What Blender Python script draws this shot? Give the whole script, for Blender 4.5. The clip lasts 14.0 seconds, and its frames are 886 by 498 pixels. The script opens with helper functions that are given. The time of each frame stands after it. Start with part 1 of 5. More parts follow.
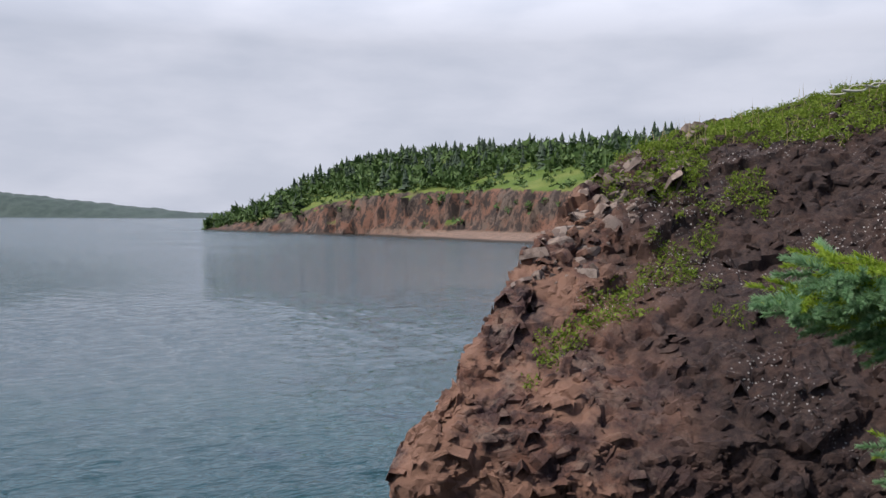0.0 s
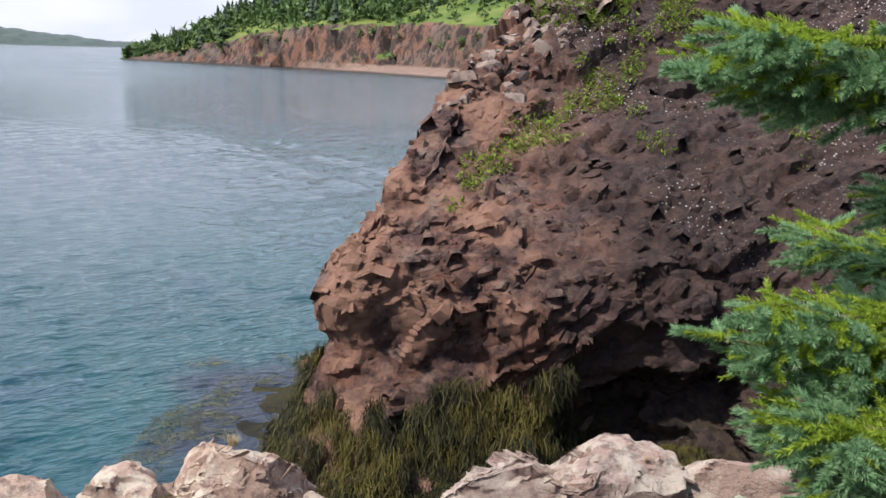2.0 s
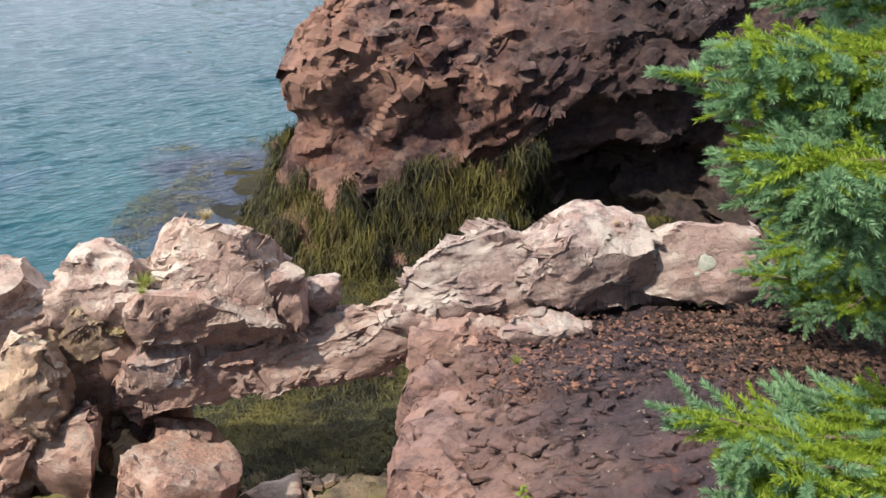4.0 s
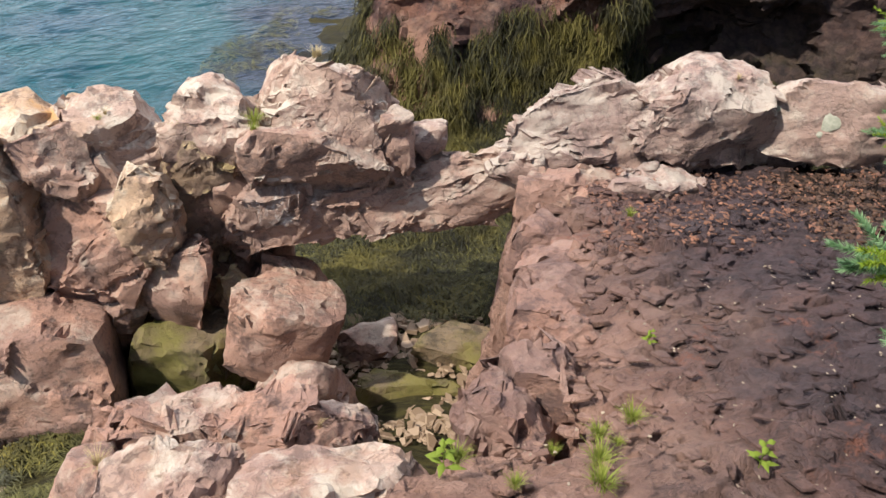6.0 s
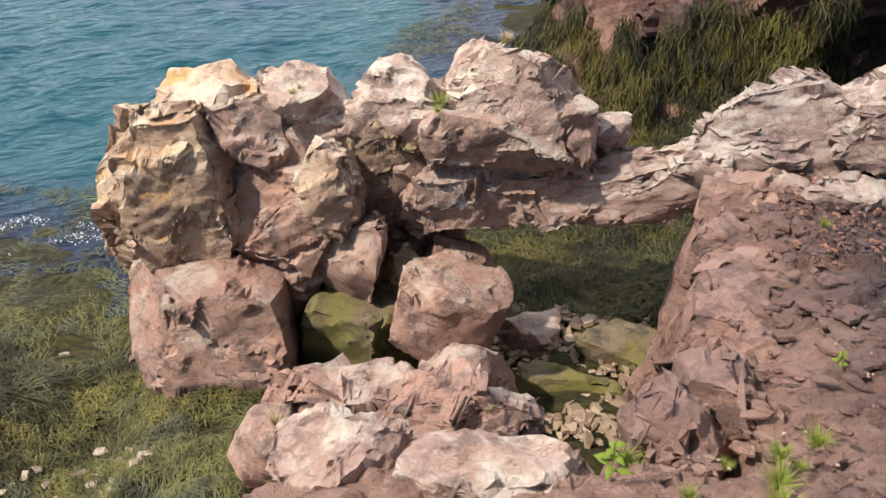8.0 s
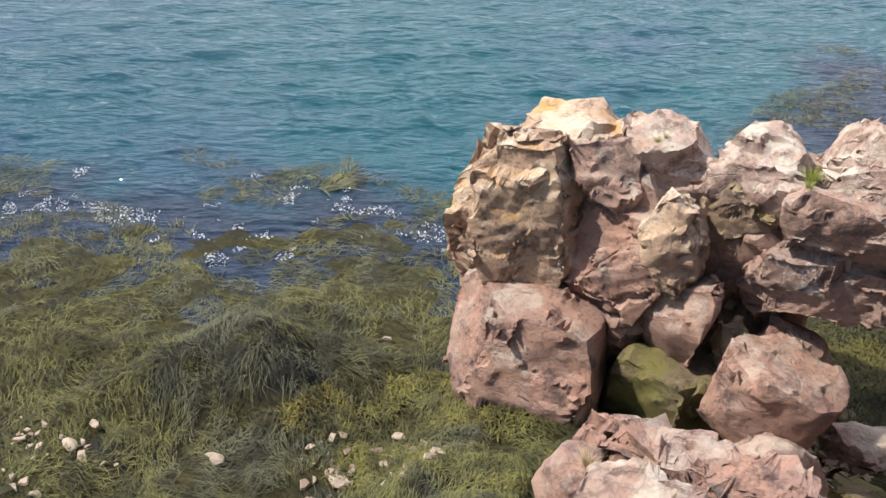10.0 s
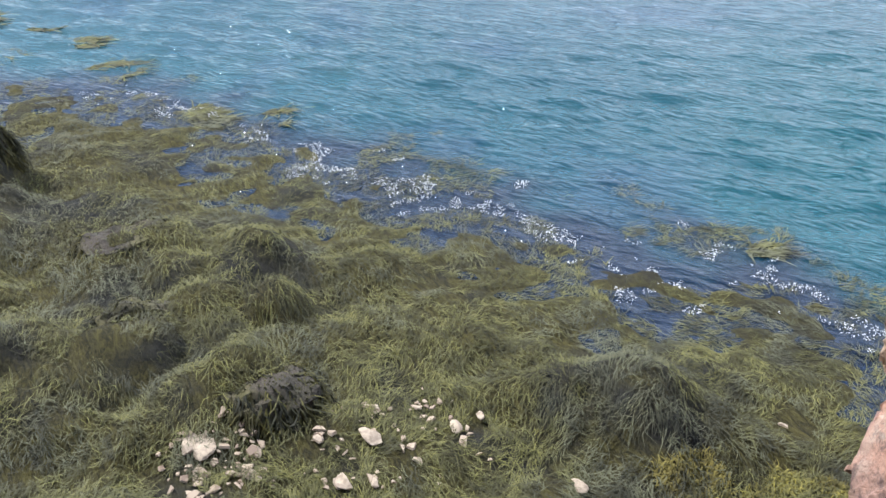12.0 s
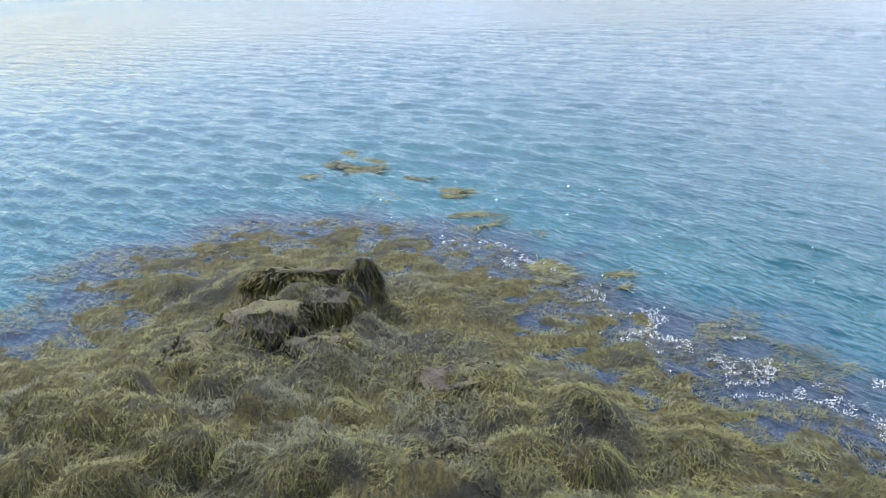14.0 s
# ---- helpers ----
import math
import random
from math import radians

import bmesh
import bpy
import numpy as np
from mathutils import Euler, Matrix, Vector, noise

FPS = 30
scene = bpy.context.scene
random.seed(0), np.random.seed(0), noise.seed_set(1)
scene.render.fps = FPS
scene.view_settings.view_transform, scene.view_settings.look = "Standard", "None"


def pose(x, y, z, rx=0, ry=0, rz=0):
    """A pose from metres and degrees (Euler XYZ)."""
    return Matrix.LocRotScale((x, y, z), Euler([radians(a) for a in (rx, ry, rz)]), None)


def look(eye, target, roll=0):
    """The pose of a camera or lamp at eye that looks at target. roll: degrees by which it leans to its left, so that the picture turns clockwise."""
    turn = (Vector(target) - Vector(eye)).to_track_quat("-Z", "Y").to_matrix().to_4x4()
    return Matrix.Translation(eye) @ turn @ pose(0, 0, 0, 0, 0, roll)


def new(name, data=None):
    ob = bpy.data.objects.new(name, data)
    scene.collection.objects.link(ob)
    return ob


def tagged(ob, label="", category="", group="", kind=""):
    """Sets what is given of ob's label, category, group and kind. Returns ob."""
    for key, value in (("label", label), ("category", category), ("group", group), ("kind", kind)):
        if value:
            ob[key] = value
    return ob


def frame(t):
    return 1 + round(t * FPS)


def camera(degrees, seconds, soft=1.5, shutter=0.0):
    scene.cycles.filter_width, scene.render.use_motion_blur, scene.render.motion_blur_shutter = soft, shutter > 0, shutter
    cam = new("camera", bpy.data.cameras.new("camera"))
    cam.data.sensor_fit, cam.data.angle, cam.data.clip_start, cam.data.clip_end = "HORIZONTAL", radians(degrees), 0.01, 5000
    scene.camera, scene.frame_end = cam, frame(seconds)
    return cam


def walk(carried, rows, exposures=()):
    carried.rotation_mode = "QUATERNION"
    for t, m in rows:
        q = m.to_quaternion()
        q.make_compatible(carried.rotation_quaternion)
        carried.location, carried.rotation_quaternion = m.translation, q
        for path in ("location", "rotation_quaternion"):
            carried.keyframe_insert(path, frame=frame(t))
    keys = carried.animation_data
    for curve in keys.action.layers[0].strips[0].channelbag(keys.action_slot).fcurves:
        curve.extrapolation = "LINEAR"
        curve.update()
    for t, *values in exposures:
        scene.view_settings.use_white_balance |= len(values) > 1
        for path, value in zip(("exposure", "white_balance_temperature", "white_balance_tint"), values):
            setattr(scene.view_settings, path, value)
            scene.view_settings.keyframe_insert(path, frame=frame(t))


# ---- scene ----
cam = camera(53.0, 14.0)
PATH = [
    (0, (0.086, -0.074, 5.088), (0.04, 1.924, 5.016), 0.4),
    (0.5, (0.116, -0.059, 5.054), (0.095, 1.937, 4.923), 0.6),
    (1, (0.129, -0.023, 5.014), (0.149, 1.968, 4.822), 0.8),
    (1.5, (0.154, -0.037, 4.961), (0.213, 1.943, 4.682), 1.4),
    (2, (0.163, -0.016, 4.888), (0.277, 1.934, 4.459), 1.7),
    (2.5, (0.16, -0.002, 4.853), (0.317, 1.913, 4.298), 1.9),
    (3, (0.176, 0.005, 4.827), (0.352, 1.883, 4.163), 1.7),
    (3.5, (0.175, 0.007, 4.795), (0.359, 1.844, 4.024), 1.5),
    (4, (0.182, 0.026, 4.767), (0.355, 1.814, 3.887), 1.1),
    (4.2, (0.151, 0.032, 4.764), (0.324, 1.797, 3.84), 1.1),
    (6.3, (-0.109, 0.047, 4.629), (-0.102, 1.672, 3.462), 1.5),
    (6.5, (-0.121, 0.06, 4.65), (-0.13, 1.676, 3.472), 1.5),
    (7, (-0.155, 0.045, 4.602), (-0.249, 1.665, 3.432), 0.5),
    (7.2, (-0.147, 0.062, 4.606), (-0.287, 1.677, 3.434), -0.1),
    (9.3, (-0.246, 0.062, 4.627), (-0.961, 1.558, 3.508), -0.9),
    (9.5, (-0.263, 0.041, 4.622), (-1.057, 1.507, 3.517), -1.1),
    (10, (-0.294, 0.014, 4.627), (-1.266, 1.388, 3.548), -1.0),
    (10.5, (-0.328, -0.013, 4.638), (-1.462, 1.246, 3.576), -0.5),
    (11, (-0.351, -0.099, 4.597), (-1.665, 0.991, 3.555), -0.4),
    (11.5, (-0.381, -0.133, 4.584), (-1.837, 0.79, 3.569), -0.7),
    (12, (-0.406, -0.109, 4.607), (-1.98, 0.643, 3.628), -1.4),
    (12.5, (-0.431, -0.159, 4.622), (-2.104, 0.446, 3.707), -1.5),
    (13, (-0.429, -0.19, 4.625), (-2.195, 0.26, 3.802), -1.8),
    (13.5, (-0.423, -0.203, 4.66), (-2.267, 0.08, 3.938), -2.3),
    (14, (-0.46, -0.22, 4.639), (-2.355, -0.105, 4.009), -2.6),
]
walk(cam, [(t, look(eye, target, roll)) for t, eye, target, roll in PATH],
     exposures=[(0.0, -0.22, 6350, 10), (1.0, 0.08, 6350, 10), (2.0, 0.38, 6400, 10), (3.0, 0.66, 6500, 10), (4.0, 0.70, 6500, 10), (6.5, 0.65, 6700, 10), (9.5, 0.65, 6500, 9), (11.0, 0.62, 6250, 9), (12.0, 0.90, 5950, 8), (13.0, 1.04, 5850, 8), (14.0, 1.0, 5850, 7)])

# ---- light: sun high over the sea, thin cloud ----
SUN_AZ, SUN_EL = 121.0, 52.0   # degrees turned left from +y, and above the horizon
sun_way = Vector((-math.sin(radians(SUN_AZ)) * math.cos(radians(SUN_EL)), math.cos(radians(SUN_AZ)) * math.cos(radians(SUN_EL)), math.sin(radians(SUN_EL))))
lamp = bpy.data.lights.new("sun", "SUN")
lamp.energy, lamp.angle, lamp.color = 4.4, radians(1.5), (1.0, 0.94, 0.85)
sun = new("sun", lamp)
sun.matrix_world = look(sun_way * 60, (0, 0, 0))

world = bpy.data.worlds.new("sky")
scene.world = world
world.use_nodes = True
wn, wl = world.node_tree.nodes, world.node_tree.links
wn.clear()
w_out, w_bg = wn.new("ShaderNodeOutputWorld"), wn.new("ShaderNodeBackground")
w_sky = wn.new("ShaderNodeTexSky")
w_sky.sky_type, w_sky.sun_disc = "NISHITA", False
w_sky.sun_elevation, w_sky.sun_rotation = radians(SUN_EL), radians(-SUN_AZ)
w_coord, w_map = wn.new("ShaderNodeTexCoord"), wn.new("ShaderNodeMapping")
w_map.inputs["Scale"].default_value = (1.6, 1.6, 5.0)
w_noise = wn.new("ShaderNodeTexNoise")
w_noise.inputs["Scale"].default_value, w_noise.inputs["Detail"].default_value = 1.6, 5
w_ramp = wn.new("ShaderNodeValToRGB")
w_ramp.color_ramp.elements[0].position, w_ramp.color_ramp.elements[0].color = 0.40, (0.04, 0.04, 0.04, 1)
w_ramp.color_ramp.elements[1].position, w_ramp.color_ramp.elements[1].color = 0.75, (0.97, 0.97, 0.97, 1)
w_gain = wn.new("ShaderNodeMix")
w_gain.data_type = "RGBA"
w_tone, w_veil = wn.new("ShaderNodeValToRGB"), wn.new("ShaderNodeTexNoise")
w_veil.inputs["Scale"].default_value, w_veil.inputs["Detail"].default_value = 3.2, 6
w_tone.color_ramp.elements[0].position, w_tone.color_ramp.elements[0].color = 0.36, (6.5, 6.8, 7.9, 1)
w_tone.color_ramp.elements[1].position, w_tone.color_ramp.elements[1].color = 0.62, (7.9, 8.05, 9.1, 1)
wl.new(w_veil.outputs["Fac"], w_tone.inputs[0])
w_high, w_lift, w_rise = wn.new("ShaderNodeSeparateXYZ"), wn.new("ShaderNodeMapRange"), wn.new("ShaderNodeVectorMath")
for socket, value in zip(("From Min", "From Max", "To Min", "To Max"), (0.19, 0.36, 1.0, 2.2)):
    w_lift.inputs[socket].default_value = value
w_rise.operation = "SCALE"
wl.new(w_coord.outputs["Generated"], w_high.inputs[0])
wl.new(w_high.outputs["Z"], w_lift.inputs["Value"])
wl.new(w_tone.outputs[0], w_rise.inputs[0])
wl.new(w_lift.outputs[0], w_rise.inputs["Scale"])
wl.new(w_rise.outputs[0], w_gain.inputs["B"])
w_bg.inputs["Strength"].default_value = 0.1
wl.new(w_coord.outputs["Generated"], w_map.inputs["Vector"])
wl.new(w_map.outputs[0], w_noise.inputs["Vector"])
wl.new(w_map.outputs[0], w_veil.inputs["Vector"])
# the cloud is thick over the land ahead and thins to blue over the open sea
w_sep, w_lean, w_sum = wn.new("ShaderNodeSeparateXYZ"), wn.new("ShaderNodeMath"), wn.new("ShaderNodeMath")
w_lean.operation, w_sum.operation = "MULTIPLY", "ADD"
w_lean.inputs[1].default_value = 0.42
wl.new(w_coord.outputs["Generated"], w_sep.inputs[0])
wl.new(w_sep.outputs["Y"], w_lean.inputs[0])
wl.new(w_noise.outputs["Fac"], w_sum.inputs[0])
wl.new(w_lean.outputs[0], w_sum.inputs[1])
wl.new(w_sum.outputs[0], w_ramp.inputs[0])
wl.new(w_ramp.outputs[0], w_gain.inputs["Factor"])
wl.new(w_sky.outputs[0], w_gain.inputs["A"])
wl.new(w_gain.outputs["Result"], w_bg.inputs["Color"])
wl.new(w_bg.outputs[0], w_out.inputs[0])


# ---- materials ----
class Mat:
    """A small node-tree writer."""

    def __init__(self, name):
        self.m = bpy.data.materials.new(name)
        self.m.use_nodes = True
        self.n, self.l = self.m.node_tree.nodes, self.m.node_tree.links
        self.n.clear()
        self.out = self.n.new("ShaderNodeOutputMaterial")
        self.bsdf = self.n.new("ShaderNodeBsdfPrincipled")
        self.l.new(self.bsdf.outputs[0], self.out.inputs[0])

    def put(self, socket, value):
        if isinstance(value, bpy.types.NodeSocket):
            self.l.new(value, socket)
        elif value is not None:
            socket.default_value = value

    def node(self, kind, **inputs):
        nd = self.n.new(kind)
        for k, v in inputs.items():
            self.put(nd.inputs[k.replace("_", " ")], v)
        return nd

    def world(self):
        return self.node("ShaderNodeNewGeometry").outputs["Position"]

    def normal_z(self):
        s = self.node("ShaderNodeSeparateXYZ", Vector=self.node("ShaderNodeNewGeometry").outputs["Normal"])
        return s.outputs["Z"]

    def axis(self, which):
        return self.node("ShaderNodeSeparateXYZ", Vector=self.world()).outputs[which]

    def mapped(self, scale=(1, 1, 1), turn=(0, 0, 0), v=None):
        mp = self.node("ShaderNodeMapping", Vector=v or self.world())
        mp.inputs["Scale"].default_value = scale
        mp.inputs["Rotation"].default_value = [radians(a) for a in turn]
        return mp.outputs[0]

    def noise(self, scale, detail=4, rough=0.55, v=None, warp=0.0):
        nd = self.node("ShaderNodeTexNoise", Vector=v or self.world())
        nd.inputs["Scale"].default_value, nd.inputs["Detail"].default_value = scale, detail
        nd.inputs["Roughness"].default_value, nd.inputs["Distortion"].default_value = rough, warp
        return nd.outputs["Fac"]

    def voronoi(self, scale, feature="F1", v=None, out="Distance"):
        nd = self.n.new("ShaderNodeTexVoronoi")
        nd.feature = feature
        self.put(nd.inputs["Vector"], v or self.world())
        nd.inputs["Scale"].default_value = scale
        return nd.outputs[out]

    def ramp(self, fac, lo, hi, a=0.0, b=1.0):
        nd = self.n.new("ShaderNodeMapRange")
        nd.interpolation_type = "SMOOTHSTEP"
        self.put(nd.inputs["Value"], fac)
        for k, v in zip(("From Min", "From Max", "To Min", "To Max"), (lo, hi, a, b)):
            nd.inputs[k].default_value = v
        return nd.outputs[0]

    def mix(self, fac, a, b, blend="MIX"):
        nd = self.n.new("ShaderNodeMix")
        nd.data_type, nd.blend_type = "RGBA", blend
        self.put(nd.inputs["Factor"], fac)
        for k, v in (("A", a), ("B", b)):
            self.put(nd.inputs[k], (*v, 1) if isinstance(v, tuple) and len(v) == 3 else v)
        return nd.outputs["Result"]

    def math(self, op, a, b=None):
        nd = self.n.new("ShaderNodeMath")
        nd.operation = op
        self.put(nd.inputs[0], a)
        self.put(nd.inputs[1], b)
        return nd.outputs[0]

    def random_object(self):
        return self.node("ShaderNodeObjectInfo").outputs["Random"]

    def random_island(self):
        return self.node("ShaderNodeNewGeometry").outputs["Random Per Island"]

    def finish(self, colour, rough=0.8, height=None, bump=0.3, depth=0.02, spec=0.4):
        self.put(self.bsdf.inputs["Base Color"], (*colour, 1) if isinstance(colour, tuple) else colour)
        self.put(self.bsdf.inputs["Roughness"], rough)
        self.bsdf.inputs["Specular IOR Level"].default_value = spec
        if height is not None:
            b = self.node("ShaderNodeBump", Height=height, Strength=bump, Distance=depth)
            self.l.new(b.outputs[0], self.bsdf.inputs["Normal"])
        return self.m


def rock_material(name, main, second, dark, lichen=0.0, orange=0.0, tide=0.0, scale=1.0, pale=(0.5, 0.44, 0.38), green=0.0, speck=0.0, seaward=False, stain=None):
    k = Mat(name)
    v = k.mapped((scale, scale, scale))
    col = k.mix(k.ramp(k.noise(1.9, 5, 0.62, v), 0.40, 0.60), main, second)
    col = k.mix(k.math("MULTIPLY", k.ramp(k.noise(5.0, 6, 0.75, v), 0.50, 0.62), 0.85), col, dark)
    col = k.mix(k.ramp(k.random_object(), 0.0, 1.0, 0.0, 0.25), col, second)
    grain = k.noise(38.0, 5, 0.75, v)
    col = k.mix(k.ramp(grain, 0.35, 0.7, 0.0, 0.4), col, k.mix(1.0, col, (1.35, 1.3, 1.25), "MULTIPLY"))
    col = k.mix(k.ramp(k.noise(23.0, 6, 0.8, v), 0.53, 0.64, 0.0, 0.55), col, dark)
    bend = k.node("ShaderNodeTexNoise", Vector=v, Scale=5.0, Detail=4.0).outputs["Color"]
    bent = k.n.new("ShaderNodeVectorMath")
    bent.operation = "MULTIPLY_ADD"
    k.put(bent.inputs[0], bend)
    bent.inputs[1].default_value = (0.34, 0.34, 0.34)
    k.put(bent.inputs[2], v)
    crack = k.voronoi(2.6, "DISTANCE_TO_EDGE", k.mapped((1, 1.5, 2.2), (20, 30, 15), bent.outputs[0]))
    sparse = k.ramp(k.noise(2.2, 3, 0.5, v), 0.42, 0.58)
    if lichen:
        patch = k.math("MULTIPLY", k.ramp(k.noise(3.2, 7, 0.74, v), 0.53 - 0.12 * lichen, 0.69 - 0.12 * lichen), k.ramp(k.normal_z(), -0.1, 0.8))
        col = k.mix(k.math("MULTIPLY", patch, lichen), col, pale)
    if orange:
        patch = k.math("MULTIPLY", k.ramp(k.noise(2.3, 6, 0.7, k.mapped((1, 1, 1), (10, 40, 0))), 0.52, 0.64), k.ramp(k.normal_z(), 0.0, 0.6))
        col = k.mix(k.math("MULTIPLY", patch, orange), col, (0.52, 0.27, 0.07))
    if green:
        patch = k.math("MULTIPLY", k.ramp(k.noise(2.0, 5, 0.65, k.mapped((1, 1, 1), (70, 0, 30))), 0.4, 0.6), green)
        col = k.mix(patch, col, (0.155, 0.145, 0.028))
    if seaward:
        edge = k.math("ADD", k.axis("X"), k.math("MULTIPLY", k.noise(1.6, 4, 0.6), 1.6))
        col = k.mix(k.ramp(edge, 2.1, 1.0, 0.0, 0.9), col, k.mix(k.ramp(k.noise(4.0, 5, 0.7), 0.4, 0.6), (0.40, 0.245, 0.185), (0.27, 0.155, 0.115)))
    if stain:
        dx, dz = k.math("SUBTRACT", k.axis("X"), stain[0]), k.math("SUBTRACT", k.axis("Z"), stain[1])
        near = k.math("SQRT", k.math("ADD", k.math("MULTIPLY", dx, dx), k.math("MULTIPLY", k.math("MULTIPLY", dz, dz), 3.0)))
        drip = k.noise(8.0, 6, 0.75, k.mapped((2.2, 0.5, 0.6), (0, 14, 0), bent.outputs[0]))
        col = k.mix(k.math("MULTIPLY", k.ramp(near, stain[2], stain[2] * 0.3), k.ramp(drip, 0.47, 0.68, 0.0, 0.75)), col, (0.58, 0.55, 0.52))
    rough = k.ramp(grain, 0.3, 0.7, 0.7, 0.92)
    if tide:
        z = k.math("ADD", k.axis("Z"), k.math("MULTIPLY", k.noise(2.0, 4), 0.7))
        wet = k.ramp(z, tide + 0.7, tide)
        col = k.mix(wet, col, k.mix(k.ramp(k.noise(6, 5, 0.7), 0.42, 0.6), (0.045, 0.035, 0.028), (0.1, 0.095, 0.025)))
    strata = k.noise(7.0, 6, 0.7, k.mapped((0.6, 0.6, 4.0), (-28, 32, 0), bent.outputs[0]))
    h = k.math("ADD", k.math("MULTIPLY", k.math("MULTIPLY", k.ramp(crack, 0.0, 0.03), sparse), 0.22), k.math("MULTIPLY", strata, 0.55))
    h = k.math("ADD", h, k.math("MULTIPLY", k.noise(16, 8, 0.75, v), 1.0))
    h = k.math("ADD", h, k.math("MULTIPLY", k.noise(70, 4, 0.7, v), 0.25))
    col = k.mix(k.ramp(strata, 0.53, 0.66, 0.0, 0.45), col, dark)
    col = k.mix(k.math("MULTIPLY", k.ramp(crack, 0.012, 0.0, 0.0, 0.35), sparse), col, dark)
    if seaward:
        # purple slate towards +x, darkened further with tree shade put into its colour
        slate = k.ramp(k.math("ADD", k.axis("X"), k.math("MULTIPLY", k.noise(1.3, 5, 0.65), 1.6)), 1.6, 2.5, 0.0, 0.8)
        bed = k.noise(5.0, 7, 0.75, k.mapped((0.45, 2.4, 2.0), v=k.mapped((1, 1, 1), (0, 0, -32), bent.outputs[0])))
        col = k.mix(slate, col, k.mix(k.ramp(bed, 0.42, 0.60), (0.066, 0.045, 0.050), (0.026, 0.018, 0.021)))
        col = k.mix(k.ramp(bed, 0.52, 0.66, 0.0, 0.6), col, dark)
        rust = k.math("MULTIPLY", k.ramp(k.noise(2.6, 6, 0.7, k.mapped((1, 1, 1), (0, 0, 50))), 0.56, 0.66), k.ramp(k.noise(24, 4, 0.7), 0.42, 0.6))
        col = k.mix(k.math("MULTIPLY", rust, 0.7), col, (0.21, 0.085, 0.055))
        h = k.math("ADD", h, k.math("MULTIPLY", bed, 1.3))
        # shade under the small spruce, put into the ledge's colour as dark brown
        bush_shade = k.math("ADD", k.axis("X"), k.math("MULTIPLY", k.noise(2.2, 5, 0.65), 0.9))
        col = k.mix(k.math("MULTIPLY", k.ramp(bush_shade, 2.25, 2.7), k.ramp(k.axis("Y"), 2.6, 3.3)), col, k.mix(k.ramp(k.noise(14, 4, 0.7), 0.4, 0.6), (0.026, 0.017, 0.014), (0.062, 0.036, 0.026)))
    if speck:
        col = k.mix(k.ramp(k.noise(0.55, 5, 0.65, k.mapped((1, 1, 1.6), (20, 30, 0))), 0.53, 0.64, 0.0, 0.75), col, k.mix(k.ramp(k.noise(7, 5, 0.7), 0.4, 0.6), (0.075, 0.040, 0.042), (0.030, 0.019, 0.021)))
        tan = k.math("MULTIPLY", k.ramp(k.noise(0.9, 5, 0.6, k.mapped((1, 1, 1), (0, 50, 70))), 0.46, 0.56), k.ramp(k.axis("X"), 3.8, 1.6, 0.0, 0.8))
        col = k.mix(tan, col, (0.27, 0.148, 0.104))
        dots = k.math("MULTIPLY", k.ramp(k.voronoi(21.0, "F1", v), 0.27, 0.17), k.ramp(k.math("ADD", k.noise(0.55, 4, 0.6), k.math("MULTIPLY", k.axis("X"), 0.02)), 0.56, 0.70))
        # purple-brown gravel towards +x, its colour also darkened for the shade there
        shaded_gravel = k.ramp(k.math("ADD", k.axis("X"), k.math("MULTIPLY", k.noise(0.7, 4), 3.0)), 3.0, 4.8, 0.0, 0.85)
        col = k.mix(shaded_gravel, col, k.mix(k.ramp(k.noise(9, 5, 0.7), 0.4, 0.6), (0.020, 0.014, 0.015), (0.058, 0.037, 0.032)))
        col = k.mix(k.math("MULTIPLY", dots, k.ramp(k.axis("Z"), 2.0, 2.8, 0.0, speck)), col, (0.42, 0.39, 0.38))
    return k.finish(col, rough, h, 0.85, 0.05 if speck or seaward else 0.028, 0.3)


M_PINK = rock_material("pink_rhyolite", (0.38, 0.22, 0.16), (0.27, 0.165, 0.13), (0.09, 0.06, 0.054), 0.6, 0.0, 0.35, pale=(0.49, 0.42, 0.34))
M_TAN = rock_material("tan_rhyolite", (0.48, 0.335, 0.225), (0.35, 0.23, 0.16), (0.10, 0.066, 0.052), 0.75, 0.7, 0.3, pale=(0.56, 0.50, 0.39))
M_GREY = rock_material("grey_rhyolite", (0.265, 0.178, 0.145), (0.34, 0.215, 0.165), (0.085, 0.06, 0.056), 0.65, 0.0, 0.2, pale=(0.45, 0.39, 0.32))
M_STREAKED = rock_material("streaked_rhyolite", (0.265, 0.178, 0.145), (0.34, 0.215, 0.165), (0.085, 0.06, 0.056), 0.4, 0.0, 0.2, pale=(0.45, 0.39, 0.32), stain=(-0.98, 1.74, 0.34))
M_PALE = rock_material("bleached_rhyolite", (0.41, 0.295, 0.235), (0.32, 0.21, 0.17), (0.12, 0.08, 0.07), 0.8, 0.12, 0.0, pale=(0.57, 0.51, 0.42))
M_BOULDER = rock_material("grey_boulder", (0.255, 0.182, 0.158), (0.32, 0.218, 0.182), (0.085, 0.062, 0.058), 0.8, 0.0, 0.2, pale=(0.47, 0.41, 0.345))
M_WEEDY = rock_material("weedy_rock", (0.060, 0.048, 0.036), (0.038, 0.033, 0.024), (0.02, 0.017, 0.013), 0.0, 0.0, 0.0, green=0.3)
M_MOSSY = rock_material("mossy_rhyolite", (0.26, 0.185, 0.12), (0.21, 0.145, 0.115), (0.09, 0.065, 0.05), 0.8, 0.0, 0.3, pale=(0.40, 0.31, 0.15))
M_BRINK = rock_material("brink_rock", (0.27, 0.155, 0.118), (0.185, 0.112, 0.094), (0.085, 0.055, 0.050), 0.4, 0.0, 0.3, pale=(0.36, 0.25, 0.20))
